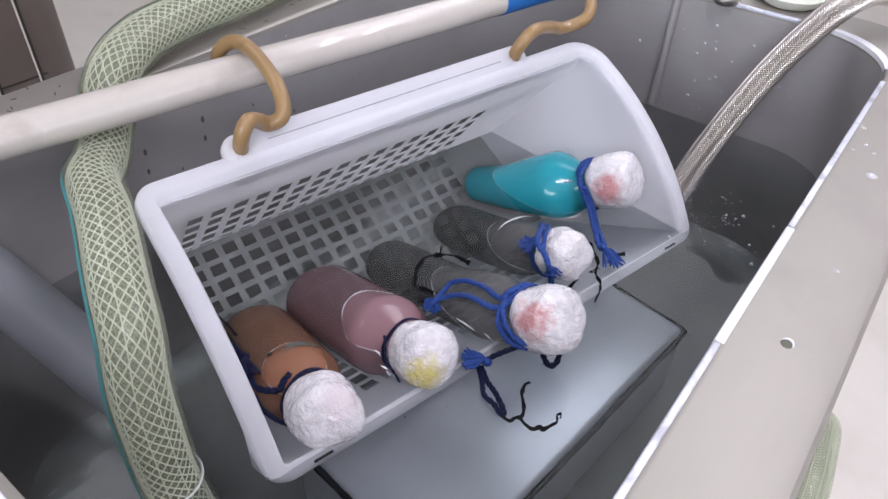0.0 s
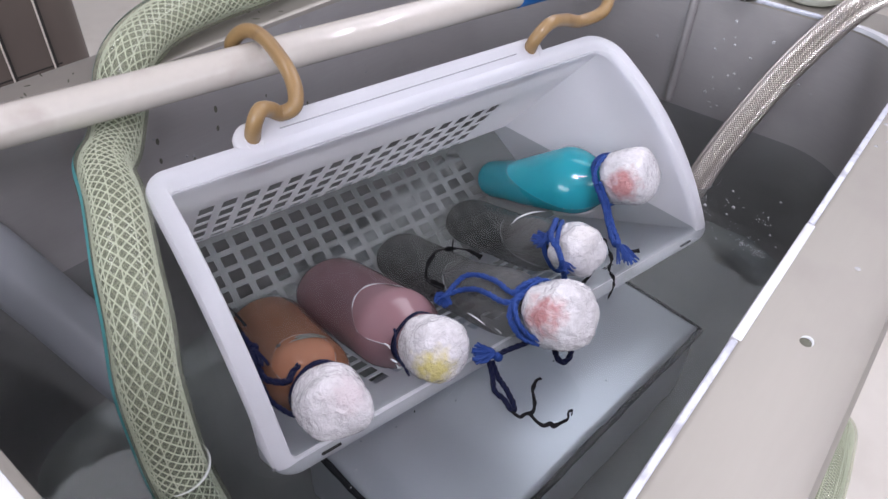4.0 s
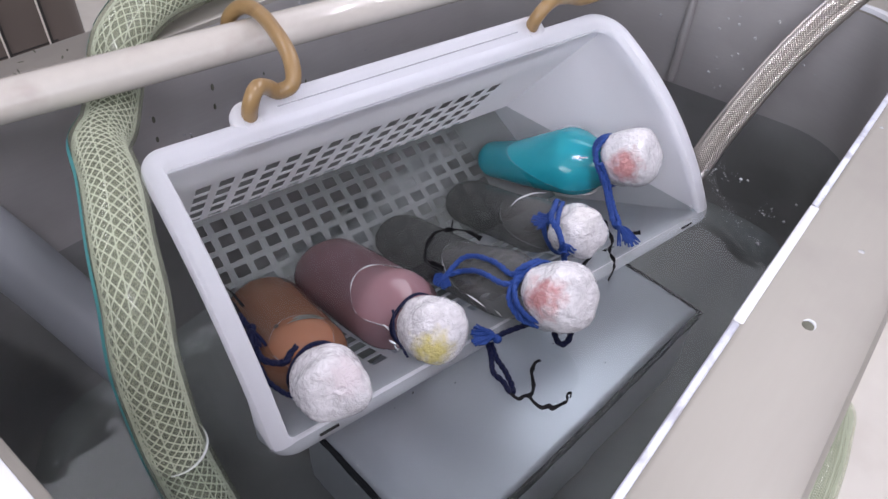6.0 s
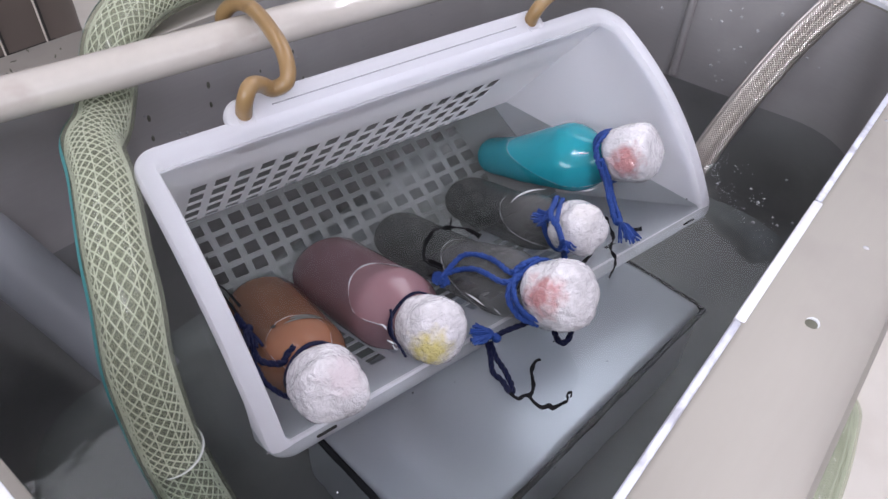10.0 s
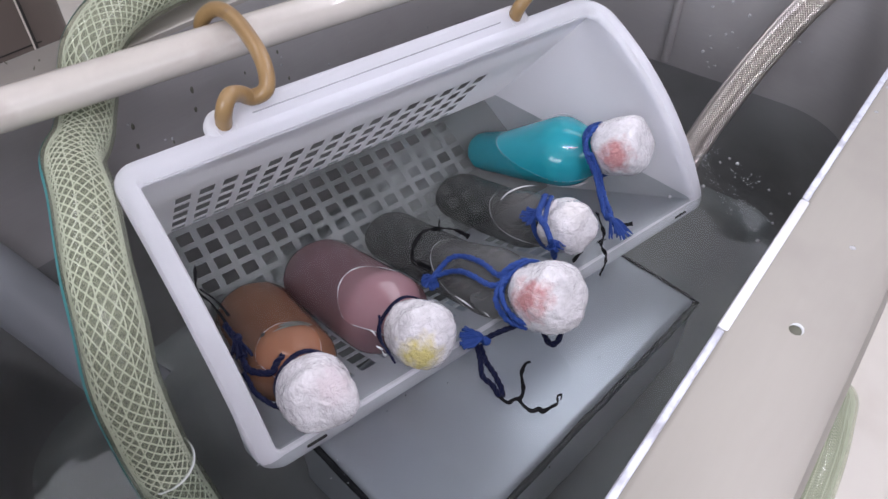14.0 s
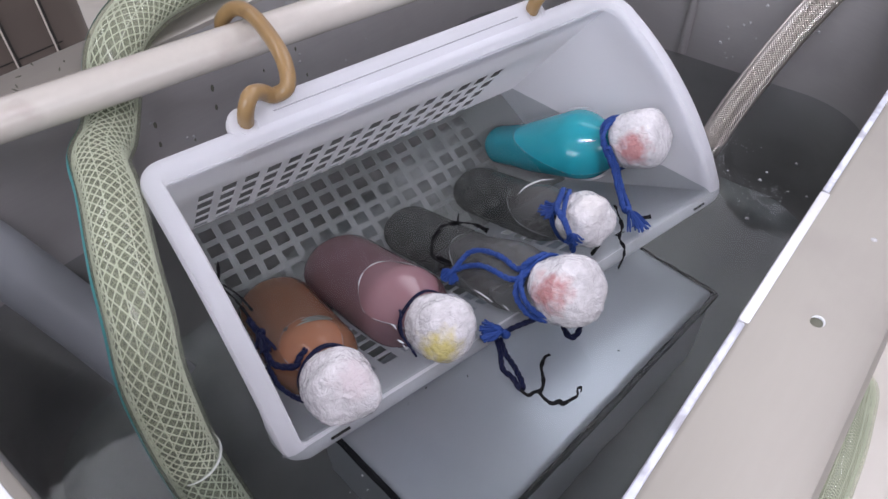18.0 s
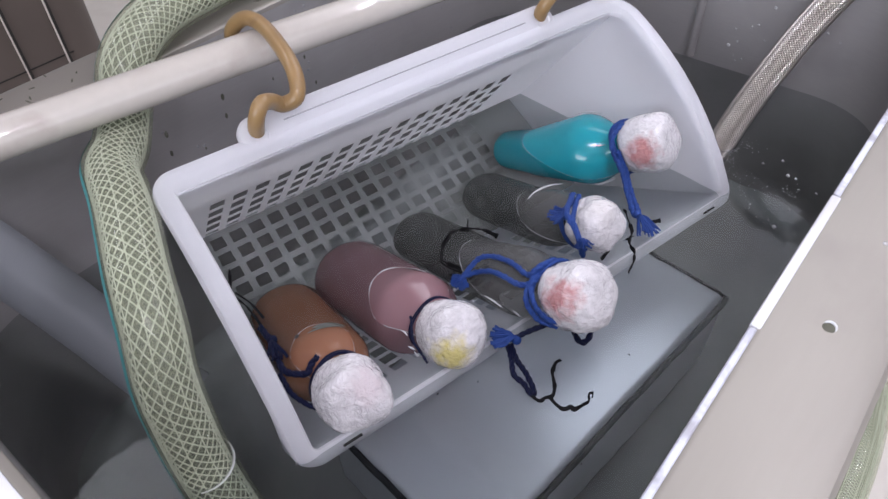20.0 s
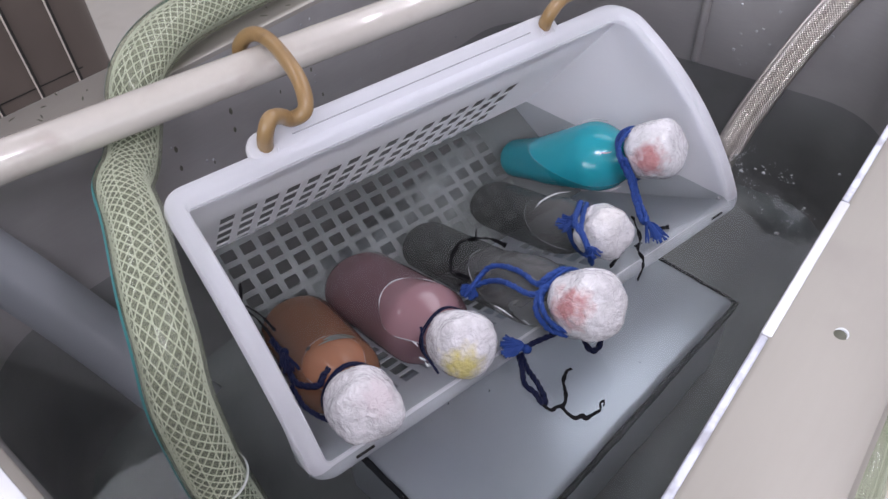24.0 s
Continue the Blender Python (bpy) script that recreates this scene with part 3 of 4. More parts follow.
def hook(m, reach):
    top = empty("wire_hook", m)
    pts = [(0, 0, -0.012), (0, 0, 0), (0, -0.005, 0.012), (0.004, -0.005, 0.0187), (0.011, 0.000, 0.0150), (0.017, 0.001, 0.0105), (0.0235, -0.002, 0.0150), (0.028, 0.009, 0.0235),
           (0.031, 0.034, 0.0285), (0.030, 0.050, 0.0305), (0.027, 0.061, 0.0275), (0.023, 0.068, 0.019), (0.022, 0.067, 0.008)]
    bm = bmesh.new()
    # along the rod, towards the back, up
    path = spline([R_D * a * reach + R_H * b + Vector((0, 0, c)) for a, b, c in pts], 7)
    pipe(bm, path, lambda s: 0.0039 if 0.004 < s < 0.996 else 0.0026, 14)
    part("wire", bm, HOOK, top)
    return tagged(top, "tan plastic-coated wire hook over the rod", "hook", "hooks on the rod")


hook(Matrix.Translation((-0.3531, 0.2276, 0.0924)), 1.0)
hook(Matrix.Translation((-0.1786, 0.1847, 0.0924)), 2.6)


# ---- green braided hose ----
def braided_hose(points, name, label, pitch=0.09, starts=16, thick=0.00036):
    top = empty(name)
    path = spline(points, 10)
    fr = frames_along(path)
    r = 0.0137
    bm = bmesh.new()
    pipe(bm, path, r, 28, caps=False, frames=fr)
    wall = part("vinyl_wall", bm, HOSE, top)
    bm = bmesh.new()
    pipe(bm, path, r - 0.0036, 24, caps=False, frames=fr)
    part("inner_liner", bm, LINER, top)
    # even steps along the path
    acc = [0.0]
    for a, b in zip(path, path[1:]):
        acc.append(acc[-1] + (b - a).length)
    total = acc[-1]

    def at(s):
        s = min(max(s, 0), total)
        i = max(0, min(len(path) - 2, int(np.searchsorted(acc, s)) - 1))
        f = (s - acc[i]) / max(1e-9, acc[i + 1] - acc[i])
        return path[i].lerp(path[i + 1], f), fr[i][0].lerp(fr[i + 1][0], f), fr[i][1].lerp(fr[i + 1][1], f)

    for way, nm in ((1, "thread_layer"), (-1, "thread_layer")):
        bm = bmesh.new()
        for k in range(starts):
            ph = 2 * math.pi * k / starts
            steps = int(total / 0.0022)
            pts, prs = [], []
            for i in range(steps + 1):
                s = total * i / steps
                c, x, y = at(s)
                an = ph + way * 2 * math.pi * s / pitch
                d = x * math.cos(an) + y * math.sin(an)
                pts.append(c + d * (r - 0.0022))
                prs.append(d)
            rows = []
            for i, (p, d) in enumerate(zip(pts, prs)):
                tg = (pts[min(i + 1, steps)] - pts[max(i - 1, 0)]).normalized()
                side = tg.cross(d).normalized() * thick
                rows.append((bm.verts.new(p - side), bm.verts.new(p + d * 0.0004), bm.verts.new(p + side)))
            for a, b in zip(rows, rows[1:]):
                bm.faces.new((a[0], a[1], b[1], b[0]))
                bm.faces.new((a[1], a[2], b[2], b[1]))
        tagged(part(nm, bm, THREAD, top, "white diagonal reinforcing threads"), kind="stuff")
    bm = bmesh.new()
    for k in range(9):
        an = 2 * math.pi * k / 9
        pts = []
        for i in range(int(total / 0.006) + 1):
            c, x, y = at(i * 0.006)
            pts.append(c + (x * math.cos(an) + y * math.sin(an)) * (r - 0.0025))
        pipe(bm, pts, 0.00028, 5)
    tagged(part("lengthwise_threads", bm, THREAD, top, "white lengthwise threads"), kind="stuff")
    bm = bmesh.new()
    rows = []
    c, x, y = at(0.16)
    turn = math.atan2(STRIPE.dot(y), STRIPE.dot(x))
    for i in range(int(total / 0.004) + 1):
        c, x, y = at(i * 0.004)
        rows.append([bm.verts.new(c + (x * math.cos(a) + y * math.sin(a)) * (r + 0.0003)) for a in (turn - 0.11, turn, turn + 0.11)])
    for a, b in zip(rows, rows[1:]):
        for k in range(2):
            bm.faces.new((a[k], a[k + 1], b[k + 1], b[k]))
    part("stripe", bm, TEAL, wall, "teal stripe along the hose")
    return tagged(top, label, "hose", "green braided hoses")


STRIPE = Vector((-0.84, 0.26, 0.45))
braided_hose([(-0.4620, 0.1387, -0.0600), (-0.4606, 0.1571, -0.0260), (-0.4586, 0.1700, 0.0000), (-0.4572, 0.1738, 0.0240), (-0.4542, 0.1785, 0.050), (-0.4464, 0.1882, 0.069), (-0.4367, 0.2068, 0.079), (-0.4193, 0.2405, 0.086), (-0.4052, 0.2744, 0.083), (-0.3902, 0.2918, 0.081), (-0.376, 0.306, 0.089), (-0.361, 0.315, 0.108), (-0.33, 0.330, 0.115),
              (-0.288, 0.339, 0.115), (-0.24, 0.342, 0.115), (-0.18, 0.36, 0.114), (-0.12, 0.42, 0.08), (-0.08, 0.5, -0.05), (-0.06, 0.53, -0.3), (-0.05, 0.54, -0.78)],
             "braided_hose", "pale green clear hose with white braid dipping into the basin")
braided_hose([(-0.07, -0.055, -0.78), (-0.075, -0.056, -0.4), (-0.09, -0.06, -0.2), (-0.13, -0.060, -0.118), (-0.17, -0.062, -0.098), (-0.21, -0.066, -0.101), (-0.28, -0.070, -0.12), (-0.38, -0.085, -0.2), (-0.45, -0.1, -0.4), (-0.48, -0.12, -0.78)],
             "braided_hose", "pale green braided hose hanging outside the basin", 0.034, 18, 0.00013)


# white arc painted as the gleam of water clinging round the hose
bm = bmesh.new()
mx, my = Vector((0.23, 0.97, 0)), Vector((0.97, -0.23, 0))
pipe(bm, [Vector((-0.4589, 0.1708, 0.0004)) + mx * 0.0150 * math.cos(a) + my * 0.0142 * math.sin(a) for a in np.linspace(radians(70), radians(205), 40)], lambda q: 0.0002 + 0.0005 * math.sin(math.pi * q), 6)
tagged(part("ring_glint", bm, FOAM_AND_GLINT), "white arc painted as the gleam of water round the hose", "water ring")


# ---- cloudy tube at the left ----
def clear_tube():
    top = empty("clear_tube")
    path = spline([(-0.4395, 0.209, -0.007), (-0.4455, 0.2295, 0.008), (-0.451, 0.252, 0.026), (-0.459, 0.277, 0.049), (-0.471, 0.307, 0.079), (-0.487, 0.337, 0.113), (-0.51, 0.38, 0.12), (-0.54, 0.46, 0.05), (-0.55, 0.5, -0.2), (-0.55, 0.52, -0.78)], 8)
    bm = bmesh.new()
    pipe(bm, path, 0.0145, 26, caps=False)
    wall = part("tube_wall", bm, TUBE, top)
    bm = bmesh.new()
    pipe(bm, path, 0.0118, 26, caps=False)
    part("tube_bore", bm, TUBE, top, "cloudy inner wall of the tube")
    bm = bmesh.new()
    for p, q in ((24, 1.2), (27, 2.0), (30, 1.5)):
        c, d = path[p], (path[p + 1] - path[p]).normalized()
        e = d.cross(Vector((0.2, -0.9, 0.4))).normalized()
        k = e.cross(d)
        pipe(bm, [c + (k * math.cos(a) + e * math.sin(a)) * 0.0147 * (-1) for a in np.linspace(-0.3 * q, 0.3, 8)], 0.0002, 5)
    tagged(part("scratch", bm, THREAD, wall, "pale scratches on the tube"), kind="stuff")
    return tagged(top, "cloudy translucent smooth tube dipping into the water", "tube")


clear_tube()


# ---- braided steel hose ----
def steel_hose():
    top = empty("steel_hose")
    path = spline([(-0.122, 0.090, -0.05), (-0.104, 0.088, -0.02), (-0.089, 0.085, 0.008), (-0.071, 0.077, 0.04), (-0.049, 0.066, 0.073), (-0.028, 0.053, 0.1), (-0.008, 0.040, 0.118), (0.02, 0.025, 0.122), (0.06, 0.0, 0.105), (0.1, -0.02, 0.02), (0.12, -0.03, -0.2), (0.12, -0.03, -0.78)], 10)
    fr = frames_along(path)
    r = 0.0087
    bm = bmesh.new()
    pipe(bm, path, r - 0.0006, 20, frames=fr)
    part("core", bm, BRAID_CORE, top)
    acc = [0.0]
    for a, b in zip(path, path[1:]):
        acc.append(acc[-1] + (b - a).length)
    total = 0.30
    for way in (1, -1):
        bm = bmesh.new()
        steps = int(total / 0.0011)
        for k in range(26):
            rows = []
            for i in range(steps + 1):
                s = total * i / steps
                j = max(0, min(len(path) - 2, int(np.searchsorted(acc, s)) - 1))
                f = (s - acc[j]) / max(1e-9, acc[j + 1] - acc[j])
                c, x, y = path[j].lerp(path[j + 1], f), fr[j][0].lerp(fr[j + 1][0], f), fr[j][1].lerp(fr[j + 1][1], f)
                lift = 0.0002 * math.sin(way * 3.14159 * s / 0.0017 + k * 3.14159)
                row = []
                for w, up in ((-0.055, -0.0002), (0.0, 0.0003), (0.055, -0.0002)):
                    an = 2 * math.pi * k / 26 + way * 2 * math.pi * s / 0.044 + w * 1.75
                    row.append(bm.verts.new(c + (x * math.cos(an) + y * math.sin(an)) * (r + lift + up)))
                rows.append(row)
            for a, b in zip(rows, rows[1:]):
                bm.faces.new((a[0], a[1], b[1], b[0]))
                bm.faces.new((a[1], a[2], b[2], b[1]))
        tagged(part("braid", bm, BRAID, top, "woven bright steel wires"), kind="stuff")
    return tagged(top, "flexible braided stainless steel hose running into the water", "hose")


steel_hose()


# ---- bottles ----
def liquid(name, color, tint=None):
    return material(name, color, 0.16, 0, 0.1, 25, 0.2, 45, coat=0.28, sss=0.3, stain=tint or tuple(c * 0.85 for c in color), stain_scale=30)


def wrap_material(name, patch, at):
    """Crumpled cling film over a white cap, with a coloured mark showing through."""
    m = material(name, (0.67, 0.655, 0.665), 0.2, 0, 0.28, 260, coat=1.0)
    t = m.node_tree
    b = t.nodes["Principled BSDF"]
    b.inputs["Coat Roughness"].default_value = 0.05
    b.inputs["Coat IOR"].default_value = 1.8
    co = t.nodes.new("ShaderNodeTexCoord")
    warp = t.nodes.new("ShaderNodeTexNoise")
    warp.inputs["Scale"].default_value, warp.inputs["Detail"].default_value = 130, 3
    t.links.new(co.outputs["Object"], warp.inputs["Vector"])
    push = t.nodes.new("ShaderNodeVectorMath")
    push.operation = "MULTIPLY_ADD"
    push.inputs[1].default_value = (0.012, 0.012, 0.012)
    t.links.new(warp.outputs["Color"], push.inputs[0])
    t.links.new(co.outputs["Object"], push.inputs[2])
    total = None
    for scale, weight in ((120, 0.6), (260, 0.6), (560, 0.42)):
        crease = t.nodes.new("ShaderNodeTexNoise")
        crease.inputs["Scale"].default_value, crease.inputs["Detail"].default_value = scale, 2
        t.links.new(push.outputs[0], crease.inputs["Vector"])
        mid = t.nodes.new("ShaderNodeMath")
        mid.operation = "SUBTRACT"
        mid.inputs[1].default_value = 0.5
        t.links.new(crease.outputs["Fac"], mid.inputs[0])
        fold = t.nodes.new("ShaderNodeMath")
        fold.operation = "ABSOLUTE"
        t.links.new(mid.outputs[0], fold.inputs[0])
        su = t.nodes.new("ShaderNodeMath")
        su.operation = "MULTIPLY_ADD"
        su.inputs[1].default_value = -weight
        t.links.new(fold.outputs[0], su.inputs[0])
        if total is not None:
            t.links.new(total, su.inputs[2])
        else:
            su.inputs[2].default_value = 0.5
        total = su.outputs[0]
    cb = t.nodes.new("ShaderNodeBump")
    cb.inputs["Strength"].default_value, cb.inputs["Distance"].default_value = 1.0, 0.009
    t.links.new(total, cb.inputs["Height"])
    t.links.new(cb.outputs[0], b.inputs["Coat Normal"])
    soft_b = t.nodes.new("ShaderNodeBump")
    soft_b.inputs["Strength"].default_value, soft_b.inputs["Distance"].default_value = 0.8, 0.0022
    t.links.new(total, soft_b.inputs["Height"])
    t.links.new(soft_b.outputs[0], b.inputs["Normal"])
    src = b.inputs["Base Color"].links[0].from_socket
    tc = t.nodes.new("ShaderNodeTexCoord")
    d = t.nodes.new("ShaderNodeVectorMath")
    d.operation = "DISTANCE"
    d.inputs[1].default_value = at
    t.links.new(tc.outputs["Object"], d.inputs[0])
    no = t.nodes.new("ShaderNodeTexNoise")
    no.inputs["Scale"].default_value = 170
    t.links.new(tc.outputs["Object"], no.inputs["Vector"])
    ad = t.nodes.new("ShaderNodeMath")
    ad.operation = "MULTIPLY_ADD"
    ad.inputs[1].default_value = 0.016
    t.links.new(no.outputs["Fac"], ad.inputs[0])
    t.links.new(d.outputs["Value"], ad.inputs[2])
    rg = t.nodes.new("ShaderNodeMapRange")
    rg.inputs["From Min"].default_value, rg.inputs["From Max"].default_value = 0.0125, 0.021
    rg.inputs["To Min"].default_value, rg.inputs["To Max"].default_value = 0.75, 0.0
    t.links.new(ad.outputs[0], rg.inputs["Value"])
    mx = t.nodes.new("ShaderNodeMix")
    mx.data_type = "RGBA"
    mx.inputs[7].default_value = (*patch, 1)
    t.links.new(src, mx.inputs[6])
    t.links.new(rg.outputs[0], mx.inputs[0])
    t.links.new(mx.outputs[2], b.inputs["Base Color"])
    return m


def wrapped_cap(bm, seed, r, half, bulges=()):
    """A cap under crumpled film: a soft drum with bulges, folds and sharp creases."""
    bmesh.ops.create_icosphere(bm, subdivisions=6, radius=1)
    off = Vector((seed * 7.3, seed * 3.1, seed * 1.7))
    for v in bm.verts:
        p = v.co.copy()
        flat = math.hypot(p.x, p.y)
        q2 = (flat ** 3.6 + abs(p.z) ** 3.6) ** (1 / 3.6)
        s = Vector((p.x / q2 * r, p.y / q2 * r, p.z / q2 * half))
        w = p + 0.22 * noise.noise_vector(p * 2.5 + off)
        cre = noise.noise(p * 1.5 + off) * 0.0019 - abs(noise.noise(w * 3.2 + off)) * 0.0008 - abs(noise.noise(w * 7 + off)) * 0.0004 - abs(noise.noise(w * 15 + off)) * 0.0001
        for way, amount in bulges:
            cre += amount * max(0.0, p.dot(way)) ** 5
        v.co = s + p * (cre + 0.0007)
    return bm


def bottle(cap_at, base_at, r, body_mat, cap_r, cap_mat, label, seed, foot=1.0, dome=0.033, lean=0.048, bulges=()):
    c, b = Vector(cap_at), Vector(base_at)
    L = (c - b).length
    m = Matrix.Translation(b) @ (c - b).to_track_quat("Z", "Y").to_matrix().to_4x4()
    top = empty("bottle", m)
    neck = 0.0115
    prof = [(0, 0.0015), (r * foot * 0.6, 0.001), (r * foot * 0.86, 0.0), (r * foot * 0.96, 0.0022), (r * foot, 0.006), (r * (0.75 * foot + 0.25), 0.02), (r * (0.4 * foot + 0.6), 0.034)]
    sh = L - lean
    for k in range(9):
        s = k / 8
        prof.append((r + (neck - r) * (0.5 - 0.5 * math.cos(math.pi * s ** 1.25)), sh + dome * s))
    prof += [(neck, L - 0.006)]
    bm = bmesh.new()
    lathe(bm, prof, 40)
    body = part("body", bm, body_mat, top)
    # whitish line painted as the glint where the water clings to the shoulder
    line_pts = []
    for k in range(49):
        a = 2 * math.pi * k / 48
        prev = None
        for i in range(len(prof) - 1, 0, -1):
            (r1, z1), (r0, z0) = prof[i], prof[i - 1]
            p1, p0 = m @ Vector((r1 * math.cos(a), r1 * math.sin(a), z1)), m @ Vector((r0 * math.cos(a), r0 * math.sin(a), z0))
            if p1.z > 0 >= p0.z:
                f = p1.z / (p1.z - p0.z)
                prev = m.inverted() @ p1.lerp(p0, f)
                break
        if prev is not None:
            line_pts.append((k, prev))
    runs, cur = [], []
    for k, p in line_pts:
        if cur and k != cur[-1][0] + 1:
            runs.append(cur)
            cur = []
        cur.append((k, p))
    runs.append(cur)
    if len(runs) > 1 and runs[0][0][0] == 0 and runs[-1][-1][0] == 48:
        runs[0] = runs.pop()[:-1] + runs[0]
    bm = bmesh.new()
    for run in runs:
        if len(run) > 4:
            pipe(bm, [p for _, p in run], lambda q: 0.00004 + (0.0005 if seed == 2 else 0.00015 if seed == 5 else 0.0003) * math.sin(math.pi * q) * abs(noise.noise(Vector((q * 9, seed * 3.7, 0)))) * 2, 6)
    if len(bm.verts):
        part("waterline_glint", bm, DROP_AND_GLINT, body, "whitish line painted as a water glint on the shoulder")
    else:
        bm.free()
    if seed == 1:
        for s0, s1, a0, a1, mat in ((0.046, 0.0385, 44, 88, MARK_GREY), (0.0400, 0.0375, 58, 98, MARK_GREY), (0.047, 0.0415, 106, 113, GAP)):
            bm = bmesh.new()
            rows = []
            for k in range(9):
                an = radians(a0 + (a1 - a0) * k / 8)
                w = math.sin(math.pi * (k + 0.5) / 9)
                mid = (s0 + s1) / 2
                row = []
                for e in (-0.5, 0.5):
                    z = L - mid + (s0 - s1) * e * w
                    rr = np.interp(z, [q[1] for q in prof], [q[0] for q in prof]) + 0.0003
                    row.append(bm.verts.new((rr * math.cos(an), rr * math.sin(an), z)))
                rows.append(row)
            for p, q in zip(rows, rows[1:]):
                bm.faces.new((p[0], p[1], q[1], q[0]))
            part("mark", bm, mat, body, "small worn mark on the bottle")
    bm = bmesh.new()
    turn = m.to_3x3().inverted()
    wrapped_cap(bm, seed, cap_r, cap_r * 0.86, [(turn @ Vector(w).normalized(), a) for w, a in bulges])
    for v in bm.verts:
        v.co.z += L
    tint, patch, way = cap_mat
    at = m.to_3x3().inverted() @ (Vector(way).normalized() * cap_r * 0.95) + Vector((0, 0, L))
    part("wrapped_cap", bm, wrap_material(tint, patch, at), top, "white cap under crumpled cling film")
    bm = bmesh.new()
    for k in range(2):
        ring = [Vector((cap_r * 0.93 * math.cos(a), cap_r * 0.93 * math.sin(a), L - cap_r * 0.82 - 0.002 * k + 0.0015 * math.sin(3 * a + seed))) for a in np.linspace(0, 2 * math.pi, 30)]
        pipe(bm, ring, 0.0005 if seed == 2 else 0.0009, 7)
    part("neck_cord", bm, CORD_BLUE if seed not in (1, 2) else CORD_NAVY, top, "blue cord tied round the neck")
    return tagged(top, label, "bottle", "bottles in the basket")


MARK_GREY = material("grey_green_mark", (0.13, 0.15, 0.135), 0.3, 0, 0.3, 300, coat=0.5)
RED, YEL = (0.45, 0.09, 0.08), (0.62, 0.52, 0.05)
orange = bottle((-0.393, 0.141, 0.005), (-0.359, 0.237, -0.057), 0.0232, liquid("orange_brown_content", (0.25, 0.116, 0.066)), 0.0168, ("film_pink", (0.62, 0.54, 0.56), (0.1, -0.53, 0.69)),
                "bottle of orange-brown liquid with cling-film wrapped cap", 1, dome=0.028, lean=0.042, bulges=(((0.34, -0.88, -0.3), 0.0034), ((-0.2, -0.5, -0.7), -0.0012), ((0.5, -0.2, 0.7), -0.0012)))
mauve = bottle((-0.3373, 0.1242, 0.0080), (-0.3120, 0.2287, -0.0553), 0.0260, liquid("mauve_content", (0.255, 0.145, 0.16)), 0.0168, ("film_yellow", YEL, (-0.78, -0.57, 0.1)),
               "bottle of mauve pink liquid with cling-film wrapped cap", 2, dome=0.026, lean=0.041, bulges=(((0.2, -0.3, 0.8), -0.001), ((0.3, -0.9, -0.2), -0.0014)))
clear_a = bottle((-0.296, 0.079, 0.030), (-0.2599, 0.2173, -0.0562), 0.0195, GLASS, 0.0169, ("film_red", RED, (-0.81, 0.15, 0.49)),
                 "clear bottle with cling-film wrapped cap and blue cord", 3)
clear_b = bottle((-0.236, 0.103, 0.020), (-0.2004, 0.2043, -0.0560), 0.0202, GLASS, 0.0147, ("film_white", (0.64, 0.62, 0.6), (0, 0, 1)),
                 "clear bottle with small cling-film wrapped cap", 4)
teal = bottle((-0.157, 0.112, 0.025), (-0.1648, 0.2109, -0.0322), 0.0256, liquid("teal_content", (0.02, 0.315, 0.38)), 0.0179, ("film_red_mark", RED, (-0.9, -0.16, 0.18)),
              "bottle of teal liquid with cling-film wrapped cap", 5, foot=0.72, dome=0.030, lean=0.045, bulges=(((0.9, -0.3, -0.3), 0.0014), ((0.3, -0.8, 0.5), -0.001)))


# ---- cords ----
def under(ob, thing):
    ob.parent = thing
    ob.matrix_parent_inverse = thing.matrix_world.inverted()
    return ob


def cord(thing, pts, mat=None, r=0.0011, label="twisted blue cord", seed=1):
    """A two-strand twisted cord."""
    path = spline(pts, 8)
    fr = frames_along(path)
    bm = bmesh.new()
    run = 0.0
    strands = ([], [])
    for i, (p, (x, y)) in enumerate(zip(path, fr)):
        if i:
            run += (p - path[i - 1]).length
        wob = Vector((noise.noise(p * 160 + Vector((seed, 0, 0))), noise.noise(p * 160 + Vector((0, seed, 5))), 0)) * 0.0006
        for k in (0, 1):
            an = run / 0.0075 * 2 * math.pi + k * math.pi
            strands[k].append(p + wob + (x * math.cos(an) + y * math.sin(an)) * r * 0.42)
    for st in strands:
        pipe(bm, st, r * 0.88, 8)
    return under(part("cord", bm, mat or CORD_BLUE, None, label), thing)


def tail(thing, pts, mat=None, w=0.0022, seed=1):
    """A flat strip that twists and narrows."""
    path = spline(pts, 9)
    fr = frames_along(path)
    bm = bmesh.new()
    rows = []
    for i, (p, (x, y)) in enumerate(zip(path, fr)):
        an = 2.2 * noise.noise(p * 130 + Vector((seed, 0, 0))) + seed
        d = x * math.cos(an) + y * math.sin(an)
        e = -x * math.sin(an) + y * math.cos(an)
        ww = w * (0.55 + 0.7 * abs(noise.noise(p * 220 + Vector((0, seed, 0)))))
        rows.append([bm.verts.new(p + d * ww + e * 0.0003), bm.verts.new(p + d * ww - e * 0.0003), bm.verts.new(p - d * ww - e * 0.0003), bm.verts.new(p - d * ww + e * 0.0003)])
    for a, b in zip(rows, rows[1:]):
        for k in range(4):
            bm.faces.new((a[k], a[(k + 1) % 4], b[(k + 1) % 4], b[k]))
    bm.faces.new(rows[0][::-1])
    bm.faces.new(rows[-1])
    return under(part("tail", bm, mat or CORD_BLACK, None, "black twisted tape end"), thing)


